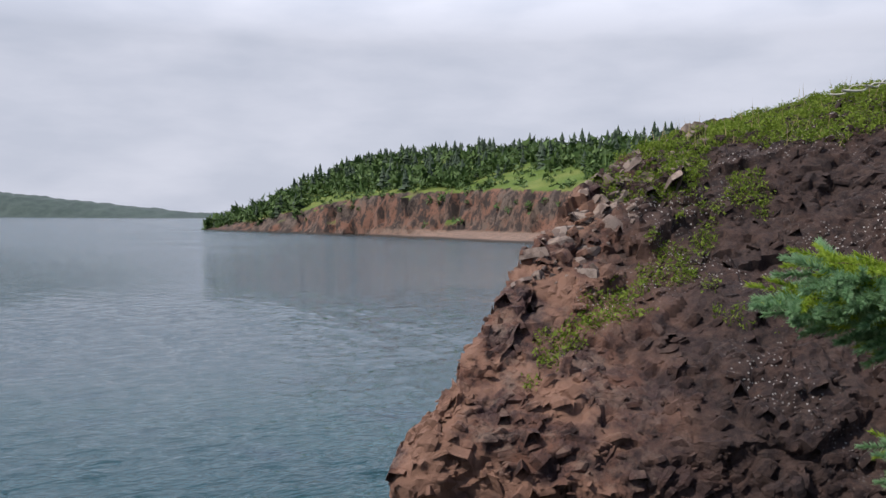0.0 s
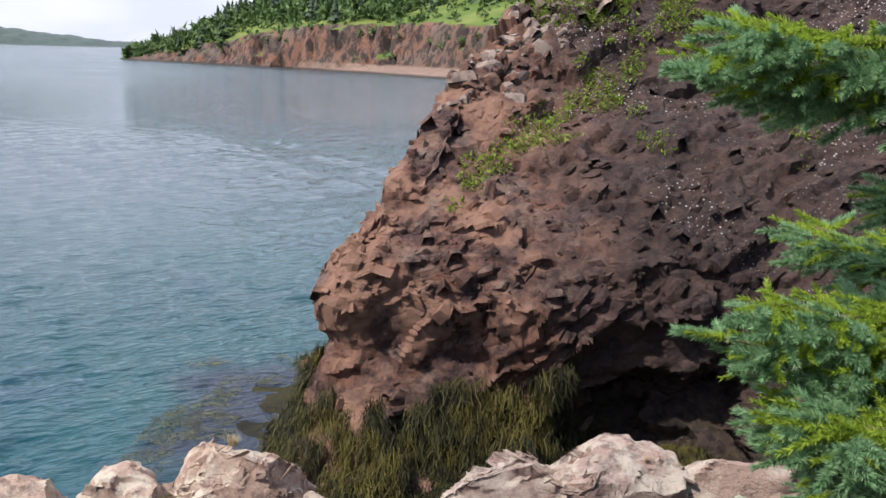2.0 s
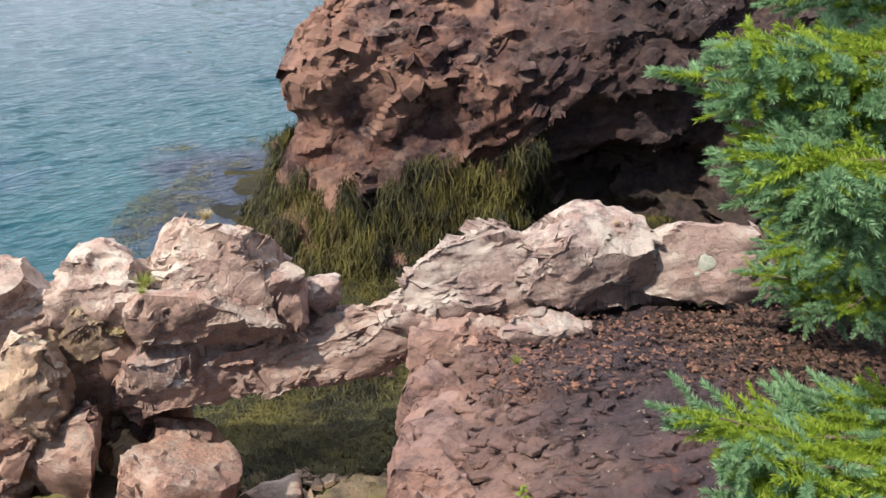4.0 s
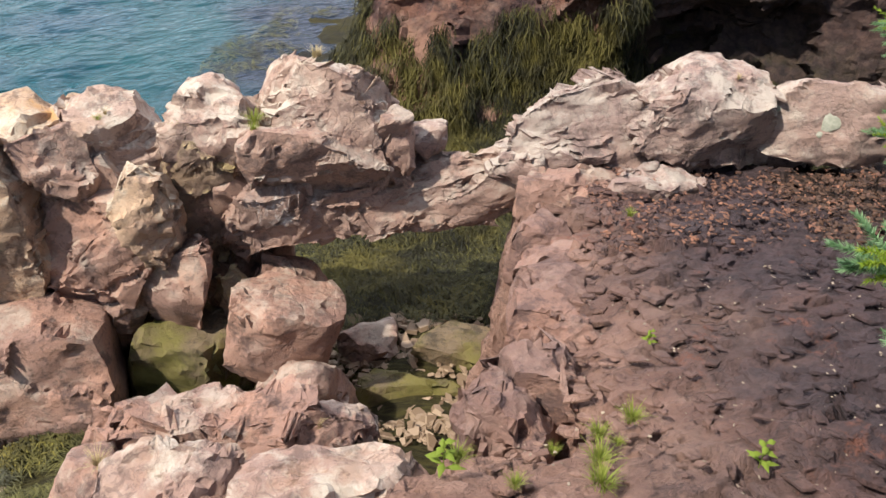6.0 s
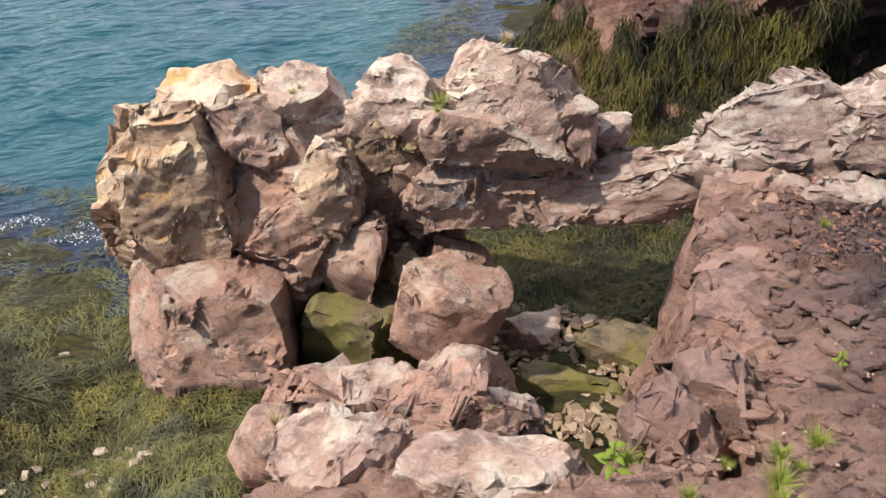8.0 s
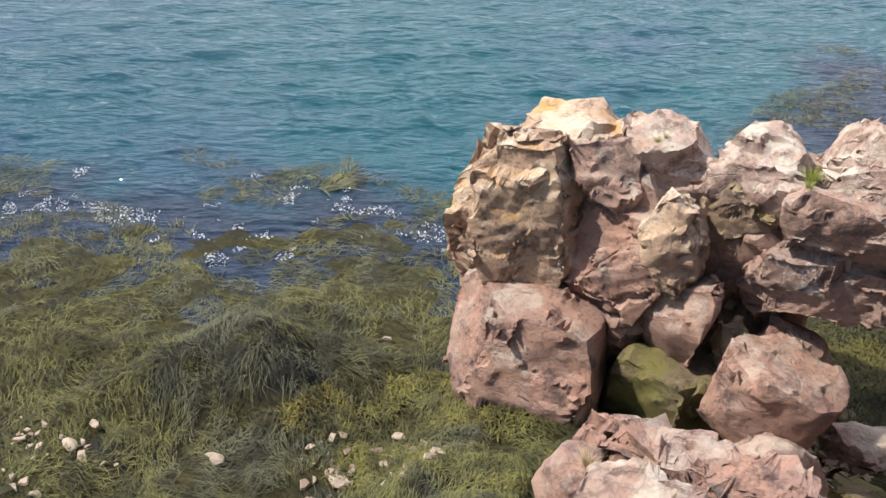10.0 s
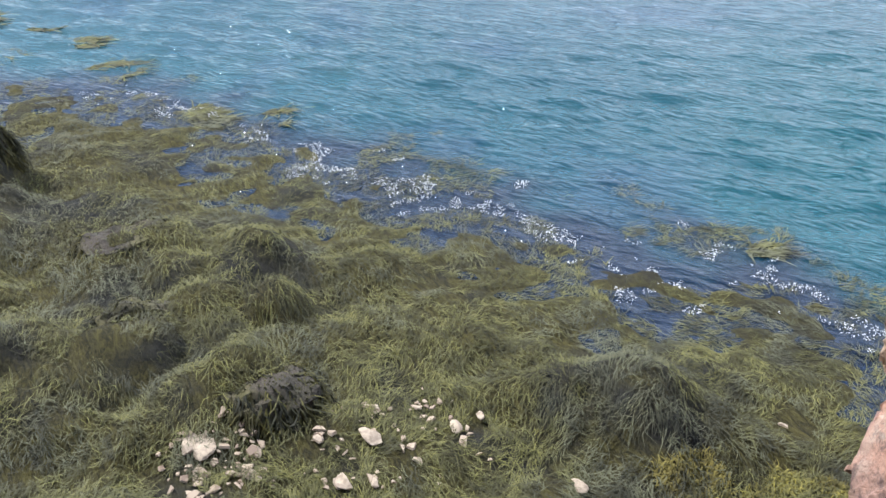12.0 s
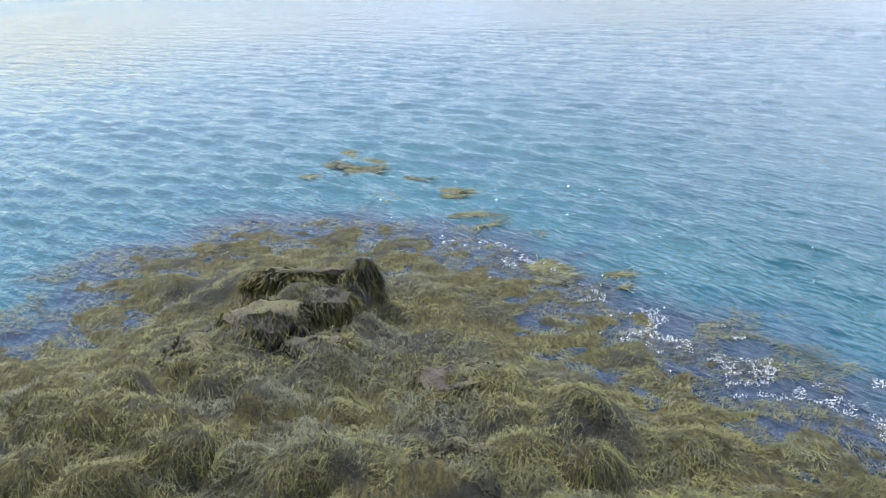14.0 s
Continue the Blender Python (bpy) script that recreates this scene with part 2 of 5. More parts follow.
M_ALGAE = rock_material("algae_rock", (0.20, 0.145, 0.09), (0.14, 0.105, 0.065), (0.045, 0.035, 0.025), 0.0, 0.0, 0.0, green=0.7)
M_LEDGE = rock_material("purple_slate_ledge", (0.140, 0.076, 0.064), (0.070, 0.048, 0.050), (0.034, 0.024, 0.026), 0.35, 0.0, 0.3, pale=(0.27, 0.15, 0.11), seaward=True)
M_CLIFF = rock_material("cliff_rock", (0.165, 0.080, 0.056), (0.066, 0.037, 0.036), (0.020, 0.014, 0.016), 0.5, 0.0, 0.75, 0.8, pale=(0.30, 0.21, 0.165), speck=1.0)


def weed_material(name, a, b, c):
    k = Mat(name)
    r = k.random_island()
    col = k.mix(k.ramp(r, 0.0, 0.6), a, b)
    col = k.mix(k.ramp(k.noise(1.1, 4, 0.6), 0.48, 0.60, 0.0, 0.8), col, c)
    col = k.mix(k.ramp(k.noise(30, 3), 0.3, 0.8, 0.0, 0.5), col, k.mix(1.0, col, (0.55, 0.55, 0.5), "MULTIPLY"))
    col = k.mix(k.ramp(k.noise(4.5, 4, 0.65), 0.47, 0.60, 0.0, 0.75), col, k.mix(1.0, col, (0.30, 0.30, 0.33), "MULTIPLY"))
    col = k.mix(k.ramp(k.noise(1.5, 5, 0.65, k.mapped((1, 1, 1), (0, 0, 40))), 0.50, 0.60, 0.0, 0.6), col, k.mix(1.0, col, (0.34, 0.34, 0.35), "MULTIPLY"))
    return k.finish(col, 0.72, None, spec=0.25)


M_WEED = weed_material("rockweed", (0.160, 0.152, 0.042), (0.104, 0.100, 0.038), (0.096, 0.098, 0.064))
M_WEED_DARK = weed_material("wet_rockweed", (0.098, 0.088, 0.022), (0.028, 0.028, 0.013), (0.105, 0.088, 0.018))


def mat_bed():
    k = Mat("weed_bed")
    streak = k.noise(9, 6, 0.7, k.mapped((0.5, 2.2, 2.0), (0, 0, 25)), 1.2)
    col = k.mix(k.ramp(streak, 0.35, 0.65), (0.030, 0.027, 0.013), (0.085, 0.074, 0.024))
    col = k.mix(k.ramp(k.noise(0.9, 3), 0.45, 0.65), col, (0.030, 0.029, 0.025))
    return k.finish(col, 0.9, k.noise(26, 6, 0.75, k.mapped((0.5, 2.0, 1.5), (0, 0, 25)), 1.0), 1.0, 0.05, 0.15)


M_BED = mat_bed()


def mat_water():
    k = Mat("sea_water")
    x, y = k.axis("X"), k.axis("Y")
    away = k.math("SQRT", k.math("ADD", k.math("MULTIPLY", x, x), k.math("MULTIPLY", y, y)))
    gust = k.ramp(k.noise(0.03, 4, v=k.mapped((1, 2.5, 1), (0, 0, 20))), 0.35, 0.65)
    col = k.mix(gust, (0.005, 0.070, 0.082), (0.005, 0.053, 0.075))
    col = k.mix(k.ramp(k.noise(0.3, 3), 0.52, 0.68, 0.0, 0.6), col, (0.010, 0.045, 0.085))
    # far water paler and greyer: low-angle sky reflection put into the base colour
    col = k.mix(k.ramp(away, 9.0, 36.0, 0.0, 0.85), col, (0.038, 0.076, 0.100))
    deep = k.node("ShaderNodeAttribute")
    deep.attribute_name = "depth"
    over = k.math("ADD", deep.outputs["Fac"], k.math("MULTIPLY", k.noise(0.8, 4, 0.6), 0.8))
    col = k.mix(k.ramp(over, 0.45, 1.9), (0.006, 0.016, 0.036), col)     # over the weed beds
    calm = k.ramp(away, 6.0, 36.0, 1.0, 0.36)      # ripples lie flatter offshore
    along = k.mapped((2.2, 0.6, 1), v=k.mapped((1, 1, 1), (0, 0, 45)))
    b = k.math("MULTIPLY", k.noise(2.0, 2, 0.5, along, 0.2), 0.6)
    h = k.math("ADD", b, k.math("MULTIPLY", k.noise(4.6, 2, 0.5, k.mapped((2.0, 0.6, 1), v=k.mapped((1, 1, 1), (0, 0, 62)))), 0.75))
    h = k.math("ADD", h, k.math("MULTIPLY", k.noise(10.0, 2, 0.6, along), 0.22))
    h = k.math("ADD", h, k.math("MULTIPLY", k.noise(0.42, 4, 0.65, along), k.ramp(away, 14.0, 60.0, 0.0, 13.0)))
    k.finish(col, k.math("ADD", k.ramp(away, 12.0, 200.0, 0.04, 0.12), k.math("MULTIPLY", gust, k.ramp(away, 60.0, 200.0, 0.0, 0.09))), k.math("MULTIPLY", h, calm), 1.0, 0.085, 0.5)
    k.bsdf.inputs["IOR"].default_value = 1.33
    clear = k.node("ShaderNodeBsdfTransparent", Color=(0.5, 0.72, 0.85, 1))
    mixer = k.node("ShaderNodeMixShader", Fac=0.84)
    k.l.new(clear.outputs[0], mixer.inputs[1])
    k.l.new(k.bsdf.outputs[0], mixer.inputs[2])
    k.l.new(mixer.outputs[0], k.out.inputs[0])
    return k.m


M_WATER = mat_water()


def plain(name, a, b, scale=8.0, rough=0.7, island=False, thin=0.0):
    k = Mat(name)
    f = k.random_island() if island else k.ramp(k.noise(scale, 5, 0.65), 0.35, 0.65)
    col = k.mix(f, a, b)
    if thin:
        k.finish(col, rough, None, spec=0.25)
        leaf = k.node("ShaderNodeBsdfTranslucent", Color=col)
        mixer = k.node("ShaderNodeMixShader", Fac=thin)
        k.l.new(k.bsdf.outputs[0], mixer.inputs[1])
        k.l.new(leaf.outputs[0], mixer.inputs[2])
        k.l.new(mixer.outputs[0], k.out.inputs[0])
        return k.m
    return k.finish(col, rough, k.noise(scale * 5, 4), 0.3, 0.01, 0.3)


M_NEEDLE = plain("spruce_needles", (0.13, 0.26, 0.11), (0.30, 0.45, 0.25), island=True, rough=0.55, thin=0.45)
M_NEEDLE_YOUNG = plain("young_spruce_needles", (0.18, 0.29, 0.025), (0.36, 0.44, 0.06), island=True, rough=0.55, thin=0.5)
M_BARK = plain("spruce_bark", (0.10, 0.065, 0.045), (0.18, 0.13, 0.10), 30)
M_GRASS = plain("shore_grass", (0.17, 0.22, 0.035), (0.34, 0.36, 0.08), island=True, thin=0.4)
M_STRAW = plain("dry_grass", (0.36, 0.28, 0.13), (0.45, 0.36, 0.19), island=True)
M_SHRUB = plain("shrub_leaves", (0.09, 0.145, 0.014), (0.24, 0.31, 0.045), island=True, thin=0.35)
# greens greyed slightly, so distance haze is put into the colour
M_TREE = plain("far_spruce", (0.030, 0.050, 0.030), (0.056, 0.084, 0.046), island=True)
M_BUSH = plain("far_broadleaf", (0.055, 0.10, 0.028), (0.095, 0.15, 0.042), island=True)
M_WOOD = plain("driftwood", (0.42, 0.40, 0.37), (0.58, 0.56, 0.52), 14)
M_ISLE = plain("far_forest", (0.035, 0.055, 0.050), (0.055, 0.080, 0.070), 0.06)
M_PEBBLE = plain("pebbles", (0.13, 0.085, 0.05), (0.30, 0.22, 0.15), island=True)
M_CHALK = plain("pale_stone", (0.20, 0.155, 0.115), (0.34, 0.275, 0.20), 14)


# ---- numeric helpers ----
def rnd(i, j, k, c):
    h = (i.astype(np.int64) * 73856093 ^ j.astype(np.int64) * 19349663 ^ k.astype(np.int64) * 83492791 ^ (c * 2654435761)) & 0xFFFFFFFF
    h = ((h ^ (h >> 13)) * 1274126177) & 0xFFFFFFFF
    h = ((h ^ (h >> 16)) * 668265263) & 0xFFFFFFFF
    return (h ^ (h >> 15)) / 4294967296.0


def vnoise(P, size, seed=0):
    """Smooth value noise, -1 to 1."""
    Q = P / size
    I = np.floor(Q).astype(np.int64)
    f = Q - I
    f = f * f * (3 - 2 * f)
    out = 0
    for a in (0, 1):
        for b in (0, 1):
            for c in (0, 1):
                w = (f[:, 0] if a else 1 - f[:, 0]) * (f[:, 1] if b else 1 - f[:, 1]) * (f[:, 2] if c else 1 - f[:, 2])
                out = out + w * rnd(I[:, 0] + a, I[:, 1] + b, I[:, 2] + c, seed)
    return out * 2 - 1


def fbm(P, size, seed=0, octaves=4):
    return sum(vnoise(P, size / 2 ** o, seed + o) / 2 ** o for o in range(octaves))


def cells(P, size, seed, amp, slope=0.9, crack=0.0, width=0.08, soft=70.0):
    """Broken-rock relief: each cell of a jittered grid is a tilted plane, with a joint round it."""
    size = np.asarray(size, float)
    w = float(size.mean())
    P = P + 0.22 * w * np.stack([vnoise(P, w * 0.8, seed + 90 + n) for n in range(3)], 1)
    Q = P / size
    I = np.floor(Q).astype(np.int64)
    best, second = np.full(len(P), 9.0), np.full(len(P), 9.0)
    height, weight = np.zeros(len(P)), np.full(len(P), 1e-12)
    for a in (-1, 0, 1):
        for b in (-1, 0, 1):
            for c in (-1, 0, 1):
                J = I + (a, b, c)
                r = [rnd(J[:, 0], J[:, 1], J[:, 2], seed * 7 + n) for n in range(7)]
                D = np.stack([J[:, n] + r[n] for n in range(3)], 1) - Q
                d = np.sqrt((D * D).sum(1))
                h = (r[3] - 0.5) * 1.1 + slope * ((r[4] - 0.5) * D[:, 0] + (r[5] - 0.5) * D[:, 1] + (r[6] - 0.5) * D[:, 2]) * 2
                near = d < best
                second = np.where(near, best, np.minimum(second, d))
                e = np.exp(-soft * d)
                height += e * h
                weight += e
                best = np.where(near, d, best)
    return amp * height / weight - crack * np.exp(-((second - best) / width) ** 2)


def facets(V, N, size, seed, hold=0.85, tilt=0.25, step=0.10, band=0.10, turn=(0, 0, 0)):
    """Chiselled rock: each cell of a jittered grid is pressed into one tilted plane."""
    size = np.asarray(size, float)
    w = float(size.mean())
    P = turned(V, *turn)
    Q = (P + 0.18 * w * np.stack([vnoise(P, w * 0.7, seed + 90 + n) for n in range(3)], 1)) / size
    I = np.floor(Q).astype(np.int64)
    side = np.abs(N).argmax(1)
    side = side * 2 + (N[np.arange(len(N)), side] > 0)
    d1, d2 = np.full(len(V), 9.0), np.full(len(V), 9.0)
    k1, k2 = np.zeros(len(V), np.int64), np.zeros(len(V), np.int64)
    for a in (-1, 0, 1):
        for b in (-1, 0, 1):
            for c in (-1, 0, 1):
                J = I + (a, b, c)
                d = sum((J[:, n] + rnd(J[:, 0], J[:, 1], J[:, 2], seed * 7 + n) - Q[:, n]) ** 2 for n in range(3))
                k = (((J[:, 0] + 9000) * 20000 + J[:, 1] + 9000) * 20000 + J[:, 2] + 9000) * 6 + side
                near, next_ = d < d1, (d >= d1) & (d < d2)
                k2 = np.where(near, k1, np.where(next_, k, k2))
                d2 = np.where(near, d1, np.where(next_, d, d2))
                k1, d1 = np.where(near, k, k1), np.where(near, d, d1)
    keys, own = np.unique(k1, return_inverse=True)
    count = np.bincount(own)[:, None]
    mean = lambda A: np.stack([np.bincount(own, A[:, n]) for n in range(3)], 1) / count
    h = keys // 6
    odd = np.stack([rnd(h, h // 7, h // 11, seed + 500 + n) for n in range(4)], 1) - 0.5
    C, M = mean(V), mean(N)
    M = M / (np.linalg.norm(M, axis=1, keepdims=True) + 1e-9) + tilt * 2 * odd[:, :3]
    M /= np.linalg.norm(M, axis=1, keepdims=True)
    lift = odd[:, 3] * step * 2 * w
    other = np.clip(np.searchsorted(keys, k2), 0, len(keys) - 1)
    other = np.where(keys[other] == k2, other, own)
    def shift(k):
        off = lift[k] - ((V - C[k]) * M[k]).sum(1)
        return M[k] * np.clip(off * hold, -0.5 * w, 0.5 * w)[:, None]
    t = 0.5 + 0.5 * smooth(0, band, np.sqrt(d2) - np.sqrt(d1))[:, None]
    return V + shift(own) * t + shift(other) * (1 - t)


def face_normals(V, F):
    """Vertex normals of a mesh of triangles or quads."""
    n = np.cross(V[F[:, 1]] - V[F[:, 0]], V[F[:, 2]] - V[F[:, 0]])
    N = np.stack([sum(np.bincount(F[:, c], n[:, a], len(V)) for c in range(F.shape[1])) for a in range(3)], 1)
    return N / (np.linalg.norm(N, axis=1, keepdims=True) + 1e-12)


def terrace(P, way, thick, seed, amp):
    """Stepped bedding: the surface breaks into thin plates across the direction way."""
    n = np.array(way, float)
    n /= np.linalg.norm(n)
    jig = cells(P, (thick * 9, thick * 7, thick * 8), seed + 40, 1.0, 0.35)
    w = P @ n / thick + 0.9 * jig + 0.45 * vnoise(P, thick * 7, seed) + 0.2 * vnoise(P, thick * 1.5, seed + 2)
    k = np.floor(w)
    f = w - k
    lip = rnd(k, k * 0, k * 0, seed + 5)
    return amp * (0.25 + 0.75 * lip) * (0.5 - np.where(f < 0.85, f / 0.85, (1 - f) / 0.15))


def turned(P, rx, ry, rz):
    return P @ np.array(Euler([radians(a) for a in (rx, ry, rz)]).to_matrix()).T


def sd(poly, X, Y, closed=True):
    """Distance to a line of points in plan; inside a closed one it is positive."""
    n = len(poly)
    best, inside = np.full(X.shape, 1e9), np.zeros(X.shape, bool)
    for i in range(n if closed else n - 1):
        (ax, ay), (bx, by) = poly[i], poly[(i + 1) % n]
        ex, ey = bx - ax, by - ay
        t = np.clip(((X - ax) * ex + (Y - ay) * ey) / (ex * ex + ey * ey), 0, 1)
        best = np.minimum(best, np.hypot(X - ax - t * ex, Y - ay - t * ey))
        if abs(ey) > 1e-9:
            inside ^= ((ay > Y) != (by > Y)) & (X < ax + (Y - ay) / ey * ex)
    return np.where(inside, best, -best) if closed else best


def smooth(lo, hi, v):
    t = np.clip((v - lo) / (hi - lo), 0, 1)
    return t * t * (3 - 2 * t)


def mesh_of(name, V, F, material, angle=38):
    me = bpy.data.meshes.new(name)
    V = np.asarray(V, np.float32)
    F = np.asarray(F, np.int32)
    k = F.shape[1]
    me.vertices.add(len(V))
    me.vertices.foreach_set("co", V.ravel())
    me.loops.add(F.size)
    me.loops.foreach_set("vertex_index", F.ravel())
    me.polygons.add(len(F))
    me.polygons.foreach_set("loop_start", np.arange(0, F.size, k, dtype=np.int32))
    me.update(calc_edges=True)
    me.validate()
    me.materials.append(material)
    me.shade_smooth()
    if angle:
        me.set_sharp_from_angle(angle=radians(angle))
    return me


def part(name, me, parent=None, label=""):
    ob = new(name, me)
    if parent is not None:
        ob.parent = parent
        ob.matrix_parent_inverse = parent.matrix_basis.inverted()
    return tagged(ob, label)


def grid_faces(nx, ny):
    i = np.arange(nx - 1)[:, None] * ny + np.arange(ny - 1)[None, :]
    return np.stack([i, i + ny, i + ny + 1, i + 1], -1).reshape(-1, 4)


def grid_normals(V, nx, ny):
    G = V.reshape(nx, ny, 3)
    N = np.cross(np.gradient(G, axis=0), np.gradient(G, axis=1)).reshape(-1, 3)
    return N / np.linalg.norm(N, axis=1, keepdims=True)


# ---- the lie of the land, as heights over the plan ----
SHORE = [(-16.4, -1.2), (-14.4, 1.2), (-12.2, 2.3), (-10.0, 3.5), (-8.2, 4.3), (-6.6, 5.0), (-5.0, 5.8), (-3.2, 6.0), (-1.6, 7.4), (-1.5, 10.4),
         (-2.2, 12.6), (-0.6, 13.0), (2, 13.5), (6, 13), (9, 4), (8, -12), (-9, -12), (-10, -7), (-12, -5.2), (-14.9, -4.6), (-16.4, -3.2)]
LEDGE = [(0.58, 3.8), (0.44, 3.0), (0.35, 2.44), (0.20, 2.12), (-0.10, 1.92), (-0.55, 2.12), (-0.95, 1.98), (-1.12, 1.7), (-1.2, 0.6), (-1.5, -4),
         (12, -4), (12, 5.3), (3.0, 5.4), (0.6, 5.2), (0.5, 4.4)]


def shore_d(X, Y):
    P = np.stack([X, Y, X * 0], -1).reshape(-1, 3)
    rag = 0.50 * vnoise(P, 1.5, 71) + 0.40 * vnoise(P, 0.55, 72) + 0.14 * vnoise(P, 0.2, 73)
    return sd(SHORE, X, Y) + 0.05 + rag.reshape(X.shape)


def flat_height(X, Y):
    """Weed-covered shore and sea bed."""
    P = np.stack([X, Y, X * 0], -1).reshape(-1, 3)
    d = shore_d(X, Y)
    n1 = vnoise(P, 1.15, 3).reshape(X.shape)
    n2 = vnoise(P, 0.5, 5).reshape(X.shape)
    z = np.where(d > 0, 0.17 * smooth(0.8, 3.2, d), d * 0.3) + 0.034 * smooth(0.1, 0.9, d) - 0.025
    z = np.maximum(z, -2.5)
    Q = np.stack([X, Y], -1).reshape(-1, 2) / 0.50
    I = np.floor(Q)
    pil = np.zeros(len(Q))
    for a in (-1, 0, 1):
        for b in (-1, 0, 1):
            J = I + (a, b)
            r = [rnd(J[:, 0], J[:, 1], J[:, 0] * 0, 300 + c) for c in range(4)]
            e = ((Q[:, 0] - J[:, 0] - r[0]) ** 2 + (Q[:, 1] - J[:, 1] - r[1]) ** 2) / (0.35 + 0.55 * r[2]) ** 2
            pil = np.maximum(pil, np.sqrt(np.maximum(1 - e, 0)) * (0.25 + 0.75 * r[3]) * (r[2] > 0.42))
    z = z + 0.30 * pil.reshape(X.shape) * smooth(1.5, 3.6, d) * smooth(-0.5, 0.4, n1)
    lumps = 0.12 * np.maximum(n1, -0.3) * smooth(1.2, 3.2, d) + (0.015 + 0.055 * smooth(0.8, 2.8, d)) * n2 * smooth(-0.5, 1.0, d)
    z = z + lumps
    for mx, my, r, h in ((-11.3, -1.7, 0.8, 0.30), (-11.5, -0.8, 0.40, 0.25), (-10.4, -2.3, 0.7, 0.28), (-10.0, -1.2, 0.4, 0.20), (-12.6, -2.2, 0.6, 0.30), (-13.2, -3.5, 0.5, 0.30), (-9.0, 0.5, 0.7, 0.25), (-8.2, 1.6, 0.5, 0.2), (-7.3, -0.6, 0.8, 0.3), (-6.2, 0.6, 0.55, 0.3), (-4.6, 3.6, 0.5, 0.25)):
        z = z + h * np.exp(-((X - mx) ** 2 + (Y - my) ** 2) / (r * r) * 1.6)
    z = z + 0.22 * smooth(-3.4, -2.4, X) * smooth(6.6, 5.6, Y)
    return z + 0.55 * smooth(-3.2, -1.2, X) * smooth(4.4, 3.0, Y) * smooth(-2, 0.5, Y)


def ledge_height(X, Y):
    P = np.stack([X, Y, X * 0], -1).reshape(-1, 3)
    d = sd(LEDGE, X, Y) + (0.15 * vnoise(P, 0.6, 74) + 0.08 * vnoise(P, 0.22, 75)).reshape(X.shape)
    top = 3.0 - 0.27 * (Y - 0.5) + 0.10 * smooth(0.4, 3.0, X) + 0.25 * smooth(2.4, 6.0, X)
    top = np.where(Y < 0.5, 3.0 + 0.1 * (0.5 - Y), top)
    return top + np.where(d > 0, -0.20 * np.exp(-d / 0.20), d * 4.6 - 0.20)


COAST = [(8.5, 44), (4.3, 17.2), (1.9, 14.5), (0.3, 12.5), (-0.35, 11.3), (-0.78, 10.5), (-0.7, 10.0), (-0.4, 9.7), (0.6, 9.6), (2, 9.6), (4.5, 9.2), (6.5, 7.6), (7.6, 4), (7.6, -14), (60, -14), (60, 44)]
FRONT = [(-4, 10.2), (-0.5, 9.75), (0.6, 9.6), (2, 9.6), (4.5, 9.2), (6.5, 7.6), (7.6, 4), (7.6, -14)]


def cliff_height(X, Y):
    """The slope above the sea wall."""
    f = sd(FRONT, X, Y, False)
    slope = 2.9 + 0.75 * (f - 0.6)
    top = 6.15 + 0.22 * np.minimum(X - 3, 7) + 0.03 * f
    nose = 2.75 + 1.1 * (X + 0.95)
    blend = np.minimum(np.minimum(slope, top), nose)
    return blend - 0.12 * np.exp(-np.abs(slope - top) / 0.4)


def coast_line(step):
    """The coast's corners, rounded and evenly spaced, with the way inland."""
    pts = np.array(COAST[1:13], float)
    for _ in range(3):
        a, b = pts[:-1], pts[1:]
        pts = np.concatenate([pts[:1], np.stack([a * 0.75 + b * 0.25, a * 0.25 + b * 0.75], 1).reshape(-1, 2), pts[-1:]])
    s = np.concatenate([[0], np.cumsum(np.linalg.norm(np.diff(pts, axis=0), axis=1))])
    t = np.arange(0, s[-1], step)
    L = np.stack([np.interp(t, s, pts[:, 0]), np.interp(t, s, pts[:, 1])], 1)
    T = np.gradient(L, axis=0)
    kern = np.ones(15) / 15
    T = np.stack([np.convolve(np.pad(T[:, n], 7, mode="edge"), kern, "valid") for n in range(2)], 1)
    T /= np.linalg.norm(T, axis=1, keepdims=True)
    return L, np.stack([-T[:, 1], T[:, 0]], 1)


def sea_wall(step):
    """The steep foot of the cliff: weed apron, hollow, bulge, and the turn into the slope."""
    L, In = coast_line(step)
    m = 124
    v = np.linspace(0, 1, m)[None, :]
    inland = L + In * 0.85
    crest = np.maximum(cliff_height(inland[:, 0], inland[:, 1]), 1.2)[:, None]
    Z = -0.8 + (crest + 0.8) * v
    u = Z / crest
    inset = np.interp(u, (-0.4, 0.0, 0.22, 0.45, 0.66, 0.85, 1.0), (-1.1, -0.6, -0.18, 0.18, -0.05, 0.26, 0.85))
    X, Y = L[:, :1] + In[:, :1] * inset, L[:, 1:] + In[:, 1:] * inset
    V = np.stack([X, Y, Z], -1).reshape(-1, 3)
    n = len(L)
    return V, grid_normals(V, n, m), grid_faces(n, m)


def spaced(stops, steps):
    """Even steps between the stops, each stretch with its own."""
    return np.concatenate([np.arange(a, b, c) for a, b, c in zip(stops[:-1], stops[1:], steps)])


def terrain(name, fn, xs, ys, material, relief, keep=None, angle=38):
    nx, ny = len(xs), len(ys)
    X, Y = np.meshgrid(xs, ys, indexing="ij")
    V = np.stack([X, Y, fn(X, Y)], -1).reshape(-1, 3)
    if relief:
        V = relief(V, grid_normals(V, nx, ny))
    F = grid_faces(nx, ny)
    if keep:
        F = F[keep(V[F].mean(1))]
        used = np.unique(F)
        back = np.zeros(len(V), np.int64)
        back[used] = np.arange(len(used))
        V, F = V[used], back[F]
    return mesh_of(name, V, F, material, angle)


